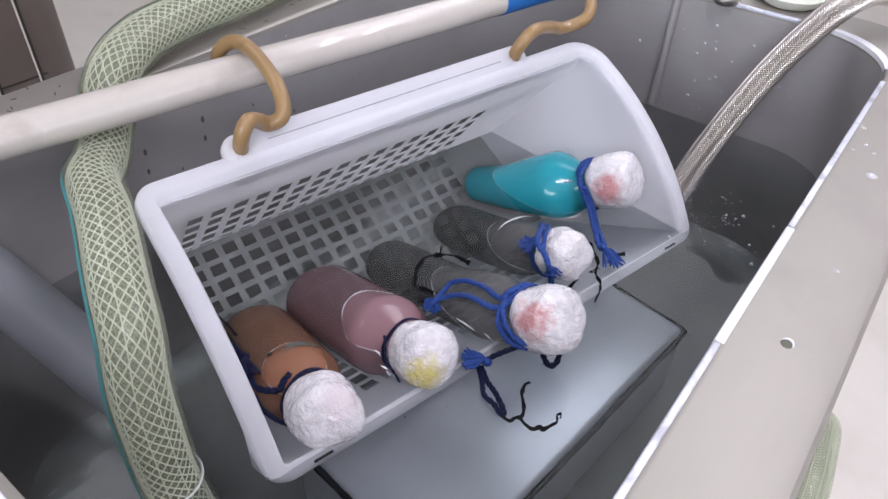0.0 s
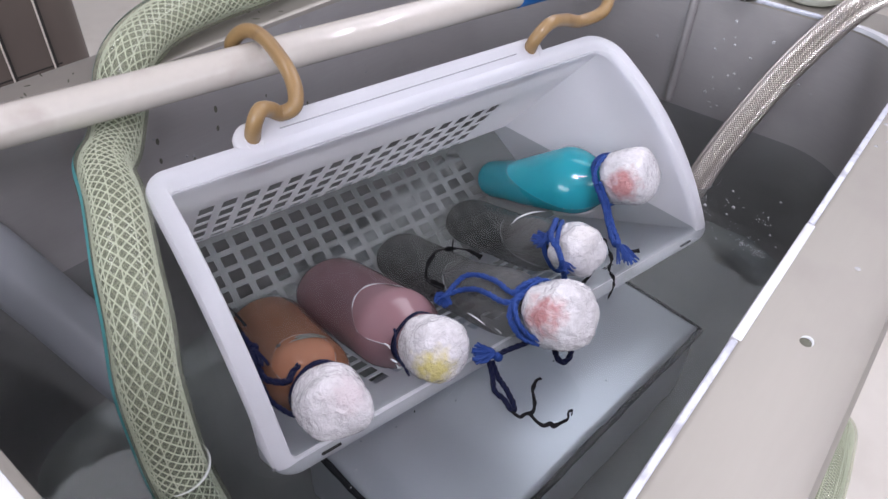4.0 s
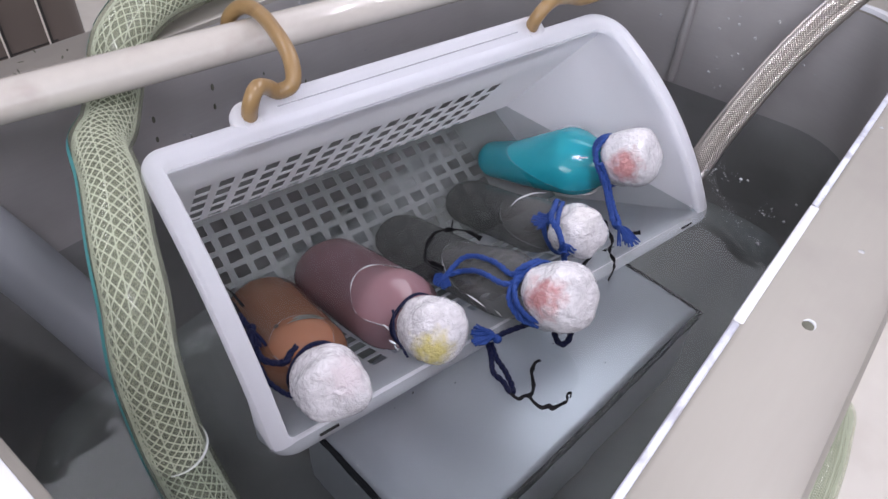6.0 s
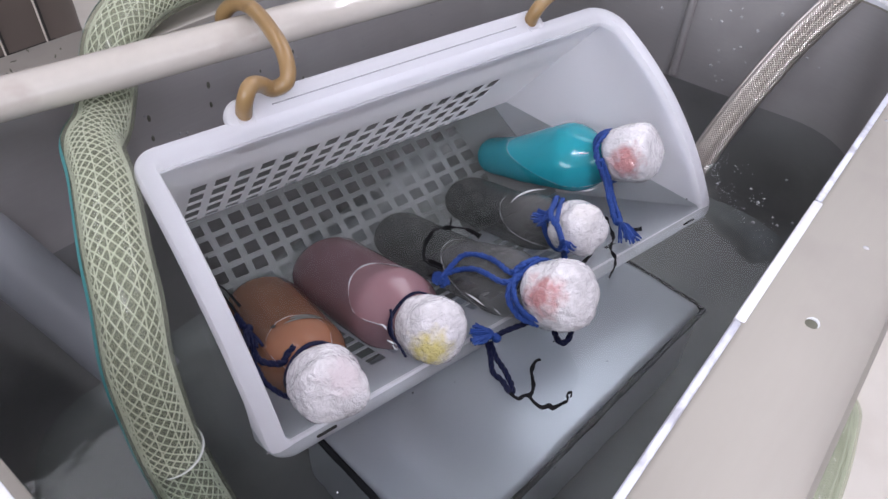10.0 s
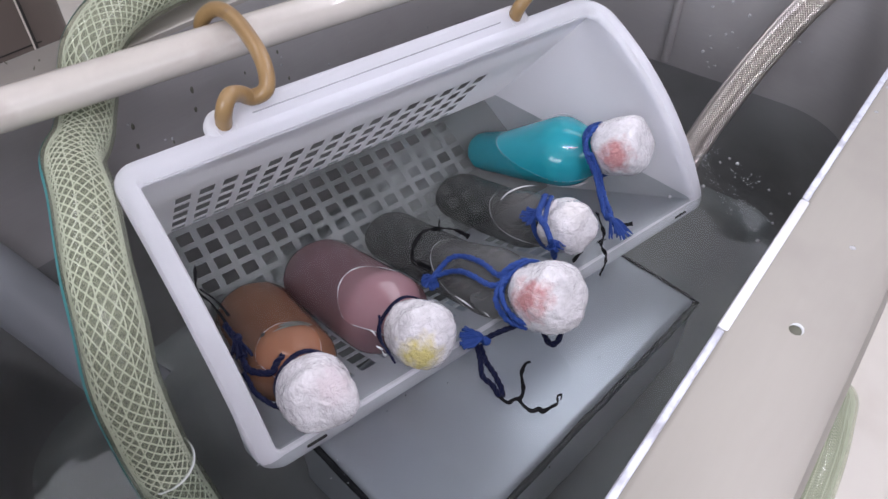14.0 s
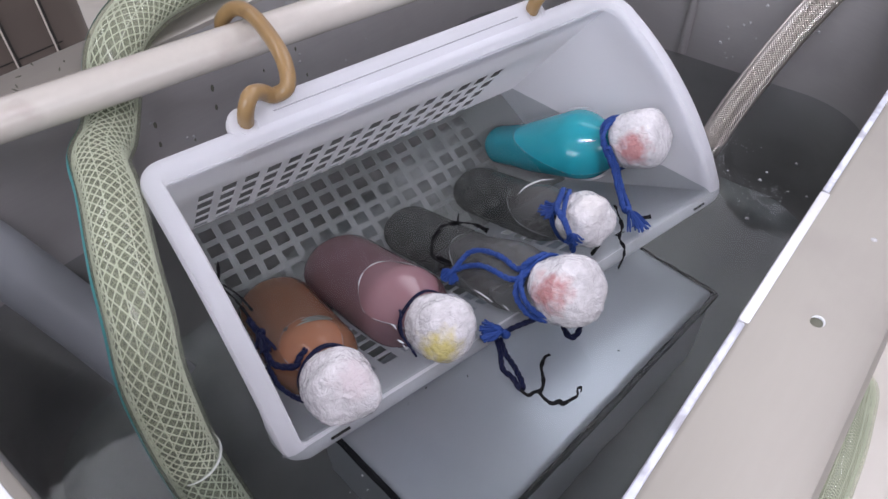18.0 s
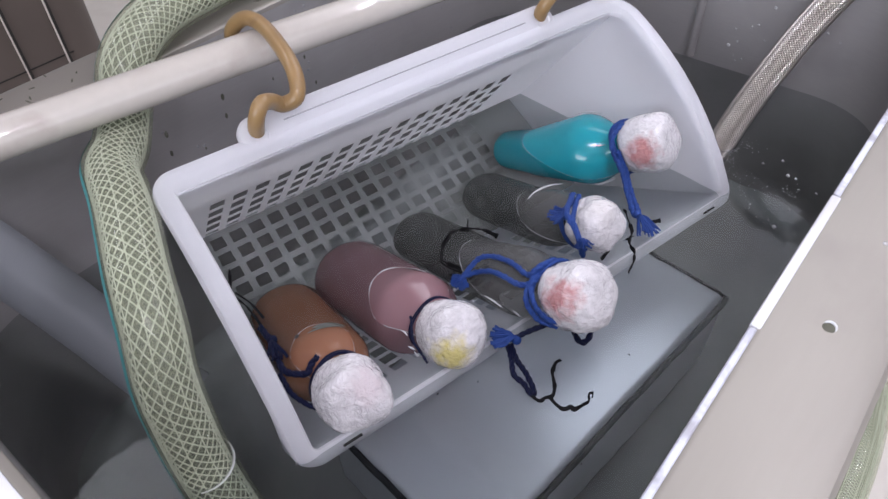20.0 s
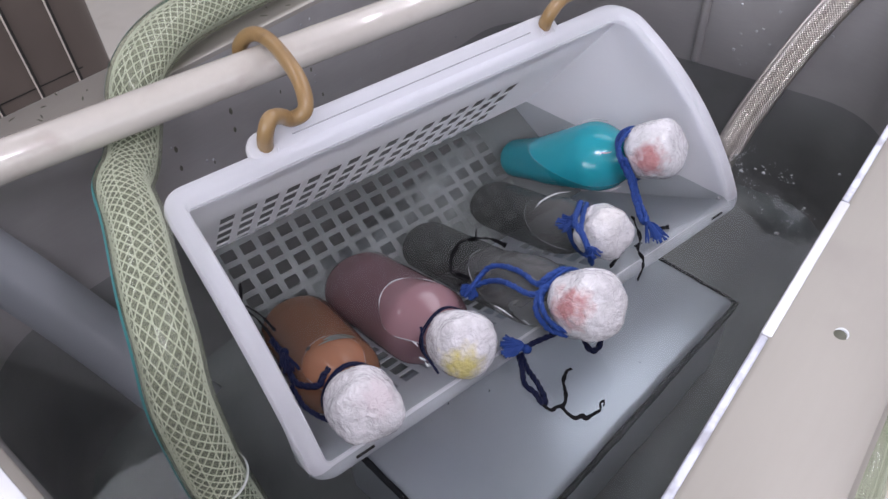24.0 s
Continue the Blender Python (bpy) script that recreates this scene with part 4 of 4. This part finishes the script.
def tassel(thing, at, way, length, spread, count, seed, mat=None):
    """Frayed strands that fan out from a knot."""
    rnd = random.Random(seed)
    at, way = Vector(at), Vector(way).normalized()
    side = way.cross(Vector((0, 0, 1))).normalized()
    bm = bmesh.new()
    count = int(count * 1.7)
    for k in range(count):
        a = spread * (2 * k / (count - 1) - 1) + rnd.uniform(-0.2, 0.2)
        d = way * math.cos(a) + side * math.sin(a)
        L = length * rnd.uniform(0.75, 1.1)
        lift = rnd.uniform(-0.001, 0.002)
        pts = [at, at + d * L * 0.35 + Vector((0, 0, 0.0012 + lift)), at + d * L * 0.7 + Vector((rnd.uniform(-0.001, 0.001), rnd.uniform(-0.001, 0.001), lift)), at + d * L + Vector((0, 0, lift * 0.5))]
        pipe(bm, spline(pts, 4), 0.00052, 5)
    bmesh.ops.create_icosphere(bm, subdivisions=2, radius=0.0026, matrix=Matrix.Translation(at))
    return under(part("tassel", bm, mat or CORD_BLUE, None, "frayed blue cord end"), thing)


cord(clear_a, [(-0.3070, 0.1430, 0.0080), (-0.2940, 0.1390, 0.0180), (-0.2950, 0.1207, 0.0275), (-0.3010, 0.1046, 0.0325), (-0.2965, 0.1010, 0.0370), (-0.2870, 0.0980, 0.0360)], r=0.0013, seed=1)
cord(clear_a, [(-0.3040, 0.1440, 0.0080), (-0.2990, 0.1350, 0.0140), (-0.3045, 0.1191, 0.0265), (-0.3075, 0.1046, 0.0305), (-0.3036, 0.0995, 0.0330), (-0.2960, 0.1000, 0.0340)], r=0.0013, seed=2)
cord(clear_a, [(-0.2950, 0.1020, 0.0340), (-0.3110, 0.0990, 0.0300), (-0.3140, 0.0900, 0.0220), (-0.3110, 0.0800, 0.0200)], r=0.0013, seed=3)
cord(clear_a, [(-0.2980, 0.1030, 0.0340), (-0.3110, 0.0960, 0.0320), (-0.3140, 0.0860, 0.0260), (-0.3110, 0.0780, 0.0240)], r=0.0011, seed=4)
cord(clear_a, [(-0.2970, 0.0780, 0.0100), (-0.3000, 0.0750, 0.0060), (-0.3010, 0.0710, 0.0050), (-0.2980, 0.0690, 0.0060), (-0.2940, 0.0700, 0.0110)], CORD_NAVY, r=0.0013, label="wet navy cord", seed=5)
tail(clear_a, [(-0.3000, 0.1480, 0.0080), (-0.3020, 0.1580, 0.0100), (-0.2970, 0.1630, 0.0140), (-0.2860, 0.1650, 0.0160), (-0.2780, 0.1590, 0.0160), (-0.2730, 0.1530, 0.0150), (-0.2700, 0.1450, 0.0120)], w=0.0026, seed=1)
tail(clear_a, [(-0.3015, 0.1480, 0.0080), (-0.3040, 0.1570, 0.0100), (-0.2995, 0.1620, 0.0130), (-0.2890, 0.1640, 0.0150)], w=0.0007, seed=6)
tail(clear_a, [(-0.2795, 0.1590, 0.0150), (-0.2787, 0.1597, 0.0185), (-0.2780, 0.1600, 0.0220)], w=0.0016, seed=2)
tassel(clear_a, (-0.3040, 0.1440, 0.006), (-0.75, 0.1, -0.3), 0.0062, 1.3, 24, 4)
cord(clear_a, [(-0.3200, 0.0980, 0.0060), (-0.3160, 0.0950, 0.0090), (-0.3120, 0.0910, 0.0120), (-0.3080, 0.0860, 0.0160), (-0.3050, 0.0830, 0.0180)], CORD_NAVY, r=0.0012, label="wet navy cord", seed=7)
tassel(clear_a, (-0.3200, 0.0970, 0.0060), (-0.4, 0.62, 0), 0.0125, 0.62, 34, 5)
cord(clear_a, [(-0.3230, 0.1010, 0.0030), (-0.3310, 0.0920, 0.0030), (-0.3370, 0.0860, 0.0030), (-0.3380, 0.0800, 0.0030), (-0.3410, 0.0740, 0.0030)], CORD_NAVY, r=0.0012, label="wet navy cord", seed=8)
cord(clear_a, [(-0.3220, 0.0990, 0.0030), (-0.3290, 0.0900, 0.0030), (-0.3320, 0.0820, 0.0030), (-0.3360, 0.0770, 0.0030), (-0.3400, 0.0730, 0.0030)], CORD_NAVY, r=0.0012, label="wet navy cord", seed=9)
tail(clear_a, [(-0.3390, 0.0780, 0.0030), (-0.3410, 0.0730, 0.0030), (-0.3410, 0.0690, 0.0030), (-0.3380, 0.0680, 0.0030), (-0.3350, 0.0660, 0.0030), (-0.3300, 0.0680, 0.0030), (-0.3240, 0.0730, 0.0030), (-0.3180, 0.0750, 0.0030), (-0.3150, 0.0740, 0.0030)], w=0.0013, seed=3)
tail(clear_a, [(-0.3360, 0.0670, 0.0030), (-0.3370, 0.0650, 0.0030), (-0.3380, 0.0620, 0.0030), (-0.3380, 0.0580, 0.0030), (-0.3350, 0.0560, 0.0030), (-0.3350, 0.0540, 0.0030), (-0.3300, 0.0520, 0.0030), (-0.3270, 0.0510, 0.0030), (-0.3240, 0.0530, 0.0030), (-0.3220, 0.0520, 0.0030), (-0.3240, 0.0510, 0.0030)], w=0.0013, seed=4)
cord(clear_b, [(-0.2320, 0.1210, 0.0300), (-0.2560, 0.1110, 0.0380), (-0.2620, 0.1020, 0.0360), (-0.2590, 0.1000, 0.0260), (-0.2550, 0.1000, 0.0160), (-0.2520, 0.1000, 0.0100)], r=0.0014, seed=10)
cord(clear_b, [(-0.2290, 0.1190, 0.0280), (-0.2580, 0.1060, 0.0380), (-0.2660, 0.0970, 0.0340)], r=0.0012, seed=11)
tassel(clear_b, (-0.2400, 0.1190, 0.020), (-0.3, 0.5, 0), 0.010, 0.9, 16, 6)
tassel(clear_b, (-0.2550, 0.1000, 0.022), (-0.6, -0.5, 0), 0.006, 1.2, 9, 12)
cord(teal, [(-0.1630, 0.1290, 0.0360), (-0.1750, 0.1290, 0.0300), (-0.1780, 0.1220, 0.0200)], r=0.0014, seed=12)
cord(teal, [(-0.1750, 0.1280, 0.0260), (-0.1810, 0.1150, 0.0140), (-0.1920, 0.1040, 0.0080), (-0.2000, 0.0950, 0.0040)], r=0.0015, seed=13)
cord(teal, [(-0.1770, 0.1230, 0.0260), (-0.1770, 0.1150, 0.0140), (-0.1880, 0.1040, 0.0080), (-0.1960, 0.0940, 0.0040)], r=0.0014, seed=14)
tassel(teal, (-0.1985, 0.0945, 0.005), (-0.55, -0.7, 0), 0.019, 0.3, 18, 7)
tail(teal, [(-0.1980, 0.1030, 0.0040), (-0.2070, 0.0950, 0.0040), (-0.2130, 0.0900, 0.0040), (-0.2220, 0.0870, 0.0040), (-0.2270, 0.0810, 0.0040), (-0.2340, 0.0780, 0.0040), (-0.2430, 0.0760, 0.0040)], w=0.0014, seed=5)
tail(teal, [(-0.2250, 0.0950, 0.0040), (-0.2320, 0.0930, 0.0040), (-0.2360, 0.0930, 0.0040), (-0.2430, 0.0930, 0.0040)], w=0.0014, seed=7)
tail(teal, [(-0.2007, 0.0927, 0.0040), (-0.1995, 0.0865, 0.0040), (-0.1939, 0.0816, 0.0040)], w=0.0016, seed=10)
tail(orange, [(-0.3800, 0.2460, 0.0120), (-0.3880, 0.2350, 0.0080), (-0.3880, 0.2250, 0.0040), (-0.3910, 0.2110, 0.0040), (-0.3960, 0.1950, 0.0020)], w=0.0012, seed=8)
tail(orange, [(-0.3875, 0.2330, 0.0090), (-0.3860, 0.2230, 0.0060), (-0.3880, 0.2100, 0.0050)], w=0.0009, seed=9)
cord(orange, [(-0.3930, 0.2080, 0.0040), (-0.3960, 0.1950, 0.0030), (-0.4030, 0.1790, 0.0015), (-0.3980, 0.1680, 0.0030), (-0.3930, 0.1690, 0.0040), (-0.3880, 0.1690, 0.0050)], CORD_NAVY, r=0.0015, label="wet navy cord", seed=15)
tassel(orange, (-0.3945, 0.1960, 0.004), (-0.5, -0.8, 0), 0.013, 0.3, 10, 8, CORD_NAVY)
cord(orange, [(-0.4050, 0.1790, 0.0010), (-0.4090, 0.1680, 0.0005), (-0.4090, 0.1560, 0.0010), (-0.4070, 0.1440, 0.0040)], CORD_NAVY, r=0.0011, label="wet navy cord", seed=16)
cord(mauve, [(-0.3480, 0.1420, 0.018), (-0.3560, 0.1330, 0.012), (-0.3580, 0.1230, 0.006)], CORD_NAVY, r=0.0006, label="wet navy cord", seed=17)


def glint(thing, pts, r):
    """A white sliver painted as a glint on water clinging where the bottle breaks the surface."""
    bm = bmesh.new()
    pipe(bm, spline(pts, 6), lambda q: 0.00008 + r * math.sin(math.pi * q), 6)
    return under(part("water_glint", bm, FOAM_AND_GLINT, None, "white sliver painted as a glint of clinging water"), thing)


glint(orange, [(-0.4076, 0.1512, 0.0020), (-0.4078, 0.1490, 0.0020), (-0.4097, 0.1445, 0.0020)], 0.0006)
glint(mauve, [(-0.3562, 0.1374, 0.0060), (-0.3560, 0.1350, 0.0060), (-0.3557, 0.1330, 0.0060)], 0.0005)
glint(mauve, [(-0.3556, 0.1343, 0.0040), (-0.3566, 0.1311, 0.0040), (-0.3551, 0.1310, 0.0040)], 0.0005)
glint(mauve, [(-0.3549, 0.1304, 0.0030), (-0.3553, 0.1286, 0.0030), (-0.3557, 0.1264, 0.0030)], 0.0004)
glint(mauve, [(-0.3518, 0.1455, 0.0080), (-0.3518, 0.1432, 0.0080), (-0.3528, 0.1404, 0.0080)], 0.0004)
glint(clear_a, [(-0.3103, 0.1243, 0.0120), (-0.3105, 0.1183, 0.0120), (-0.3114, 0.1115, 0.0120)], 0.0004)
glint(clear_a, [(-0.3082, 0.1076, 0.0100), (-0.3086, 0.1052, 0.0100), (-0.3094, 0.1025, 0.0100)], 0.0003)
glint(clear_b, [(-0.2292, 0.1522, 0.0080), (-0.2208, 0.1526, 0.0080), (-0.2102, 0.1492, 0.0080), (-0.2034, 0.1432, 0.0080)], 0.0005)
glint(teal, [(-0.1461, 0.1722, 0.0160), (-0.1372, 0.1664, 0.0160), (-0.1326, 0.1570, 0.0160)], 0.0004)
glint(teal, [(-0.1869, 0.1297, 0.0030), (-0.1806, 0.1252, 0.0030), (-0.1736, 0.1226, 0.0030)], 0.0004)
glint(teal, [(-0.1749, 0.1396, 0.0220), (-0.1735, 0.1371, 0.0220), (-0.1706, 0.1347, 0.0220)], 0.0003)


# ---- drops, specks and small things ----
def drops():
    rnd = random.Random(3)
    bm = bmesh.new()

    def drop(p, n, r, h=0.5):
        q = Vector(n).to_track_quat("Z", "Y").to_matrix().to_4x4()
        bmesh.ops.create_icosphere(bm, subdivisions=2, radius=1, matrix=Matrix.Translation(p) @ q @ Matrix.Diagonal((r, r * rnd.uniform(0.75, 1.2), r * h, 1)))

    for y, z in ((0.124, 0.063), (0.115, 0.061), (0.128, 0.054), (0.113, 0.037), (0.109, 0.040), (0.126, 0.019), (0.119, 0.078), (0.063, 0.047), (0.089, 0.071), (0.101, 0.055), (0.053, 0.043), (0.175, 0.05)):
        drop((0, y, z), (-1, 0, 0), rnd.uniform(0.0008, 0.0014))
    for k in range(34):
        drop((0, rnd.uniform(0.04, 0.3), rnd.uniform(0.006, 0.085)), (-1, 0, 0), rnd.uniform(0.0003, 0.0008))
    for k in range(26):
        drop((rnd.uniform(-0.4, -0.02), Y1, rnd.uniform(0.01, 0.09)), (0, -1, 0), rnd.uniform(0.0004, 0.0011))
    for x, y, r in ((-0.147, -0.010, 0.0016), (-0.153, -0.015, 0.0014), (-0.176, -0.019, 0.003), (-0.260, -0.024, 0.0012), (-0.129, -0.005, 0.0015), (-0.156, -0.006, 0.0011)):
        drop((x, y, RIM), (0, 0, 1), r, 0.4)
    ob = part("water_drops", bm, DROP_AND_GLINT)
    tagged(ob, "small clear water drops clinging to the steel", "drops", kind="stuff")
    bm = bmesh.new()
    for x, z, r in ((-0.309, 0.056, 0.0024), (-0.310, 0.043, 0.0020), (-0.295, 0.085, 0.0022), (-0.288, 0.080, 0.0018), (-0.236, 0.031, 0.0015), (-0.351, 0.052, 0.0022), (-0.352, 0.039, 0.002), (-0.391, 0.093, 0.0018), (-0.242, 0.053, 0.0016), (-0.27, 0.05, 0.0012), (-0.33, 0.03, 0.0012)):
        bmesh.ops.create_icosphere(bm, subdivisions=2, radius=1, matrix=Matrix.Translation((x, Y1 - 0.0001, z)) @ Matrix.Diagonal((r * 0.5, 0.0003, r, 1)))
    for k in range(30):
        x, y = rnd.uniform(-0.42, -0.2), rnd.uniform(Y1 + 0.006, Y1 + FLANGE - 0.006)
        bmesh.ops.create_icosphere(bm, subdivisions=1, radius=1, matrix=Matrix.Translation((x, y, RIM + 0.0001)) @ pose(0, 0, 0, 0, 0, rnd.uniform(0, 180)) @ Matrix.Diagonal((rnd.uniform(0.0006, 0.003), 0.0005, 0.0003, 1)))
    ob = part("grime_specks", bm, GRIME_AND_SHADE)
    tagged(ob, "small dark grime specks on the steel", "specks", kind="stuff")


drops()


def rim_items():
    top = empty("round_knob", pose(-0.004, 0.117, RIM))
    bm = bmesh.new()
    lathe(bm, [(0, 0.0), (0.008, 0.0), (0.0095, 0.002), (0.0095, 0.006), (0.0085, 0.008), (0.006, 0.0085), (0.0045, 0.006), (0, 0.006)], 28)
    part("knob", bm, BRAID, top)
    tagged(top, "small round steel knob on the basin rim", "knob")
    top = empty("dish", pose(0.028, 0.082, RIM))
    bm = bmesh.new()
    lathe(bm, [(0, 0.0), (0.016, 0.0), (0.021, 0.003), (0.024, 0.008), (0.0235, 0.0085), (0.020, 0.005), (0.015, 0.0025), (0, 0.0022)], 36)
    part("dish_body", bm, THREAD, top)
    tagged(top, "small cream dish on the basin rim", "dish")


rim_items()


# ---- froth on the water by the steel hose ----
def bubble(x, y, r):
    top = empty("bubble", pose(x, y, 0))
    bm = bmesh.new()
    lathe(bm, [(r, -0.0002), (r * 0.92, r * 0.35), (r * 0.7, r * 0.68), (r * 0.38, r * 0.9), (0, r)], 14)
    part("bubble_skin", bm, DROP_AND_GLINT, top)
    return tagged(top, "small clear bubble drifting on the water", "bubble", "bubbles on the water")


BUBBLES = []
rnd_b = random.Random(11)
for k in range(11):
    bx, by = rnd_b.uniform(-0.15, -0.05), rnd_b.uniform(0.015, 0.075)
    BUBBLES.append((bubble(bx, by, rnd_b.uniform(0.0005, 0.0013)), bx, by, rnd_b.uniform(0, 6.28), rnd_b.uniform(0.5, 1.1)))


def froth(x, y, count, spread, seed):
    rnd = random.Random(seed)
    top = empty("froth", pose(x, y, 0))
    bm = bmesh.new()
    for k in range(count):
        r = rnd.uniform(0.00015, 0.00045)
        at = Matrix.Translation((rnd.gauss(0, spread), rnd.gauss(0, spread * 0.6), 0.0002))
        bmesh.ops.create_icosphere(bm, subdivisions=1, radius=r, matrix=at)
    tagged(part("froth_specks", bm, FOAM_AND_GLINT, top), kind="stuff")
    return tagged(top, "patch of tiny white froth drifting on the water", "froth", "froth patches")


def froth_line(points, count, seed):
    rnd = random.Random(seed)
    path = spline([(x, y, 0.0) for x, y in points], 12)
    top = empty("froth", pose(path[0].x, path[0].y, 0))
    bm = bmesh.new()
    for k in range(count):
        q = rnd.random() ** 1.5
        p = path[int(q * (len(path) - 1))] - path[0]
        wide = 0.0006 + 0.0022 * q
        at = Matrix.Translation((p.x + rnd.gauss(0, wide), p.y + rnd.gauss(0, wide), 0.0002))
        bmesh.ops.create_icosphere(bm, subdivisions=1, radius=rnd.uniform(0.00012, 0.00034) * (1.3 - 0.6 * q), matrix=at)
    tagged(part("froth_specks", bm, FOAM_AND_GLINT, top), kind="stuff")
    return tagged(top, "thin line of white froth trailing from the steel hose", "froth", "froth patches")


STREAM = froth_line([(-0.088, 0.082), (-0.104, 0.077), (-0.126, 0.064), (-0.148, 0.046), (-0.165, 0.027)], 150, 5)
COLLAR = froth_line([(-0.099, 0.081), (-0.095, 0.076), (-0.088, 0.074), (-0.081, 0.077), (-0.078, 0.082)], 60, 6)
FROTH = [(froth(x, y, n, sp, i + 20), x, y, i * 1.3) for i, (x, y, n, sp) in enumerate(((-0.113, 0.038, 22, 0.005), (-0.128, 0.050, 12, 0.006), (-0.095, 0.062, 10, 0.007), (-0.140, 0.030, 8, 0.006), (-0.42, 0.10, 7, 0.006)))]


def motions():
    walk(STREAM, [(t, pose(-0.088, 0.082, 0, 0, 0, 7 * math.sin(1.4 * t) + 3 * math.sin(3.3 * t))) for t in range(0, 25)])
    walk(COLLAR, [(t, pose(-0.099 + 0.001 * math.sin(2.1 * t), 0.081 + 0.001 * math.cos(1.7 * t), 0)) for t in range(0, 25)])
    rows = []
    for k in range(33):
        t = 24.0 * k / 32
        rows.append((t, pose(0.006 * math.sin(t * 1.3) + 0.002 * math.sin(t * 3.1), 0.006 * math.cos(t * 1.1) - 0.006, 0.0003 * math.sin(t * 2.2))))
    walk(water, rows)
    for ob, x, y, ph, sp in BUBBLES:
        walk(ob, [(t, pose(x + 0.012 * math.sin(sp * t + ph), y + 0.010 * math.cos(sp * 0.8 * t + ph), 0)) for t in range(0, 25)])
    for ob, x, y, ph in FROTH:
        walk(ob, [(t, pose(x + 0.008 * math.sin(0.6 * t + ph), y + 0.007 * math.cos(0.5 * t + ph), 0, 0, 0, 20 * math.sin(0.3 * t + ph))) for t in range(0, 25)])


motions()
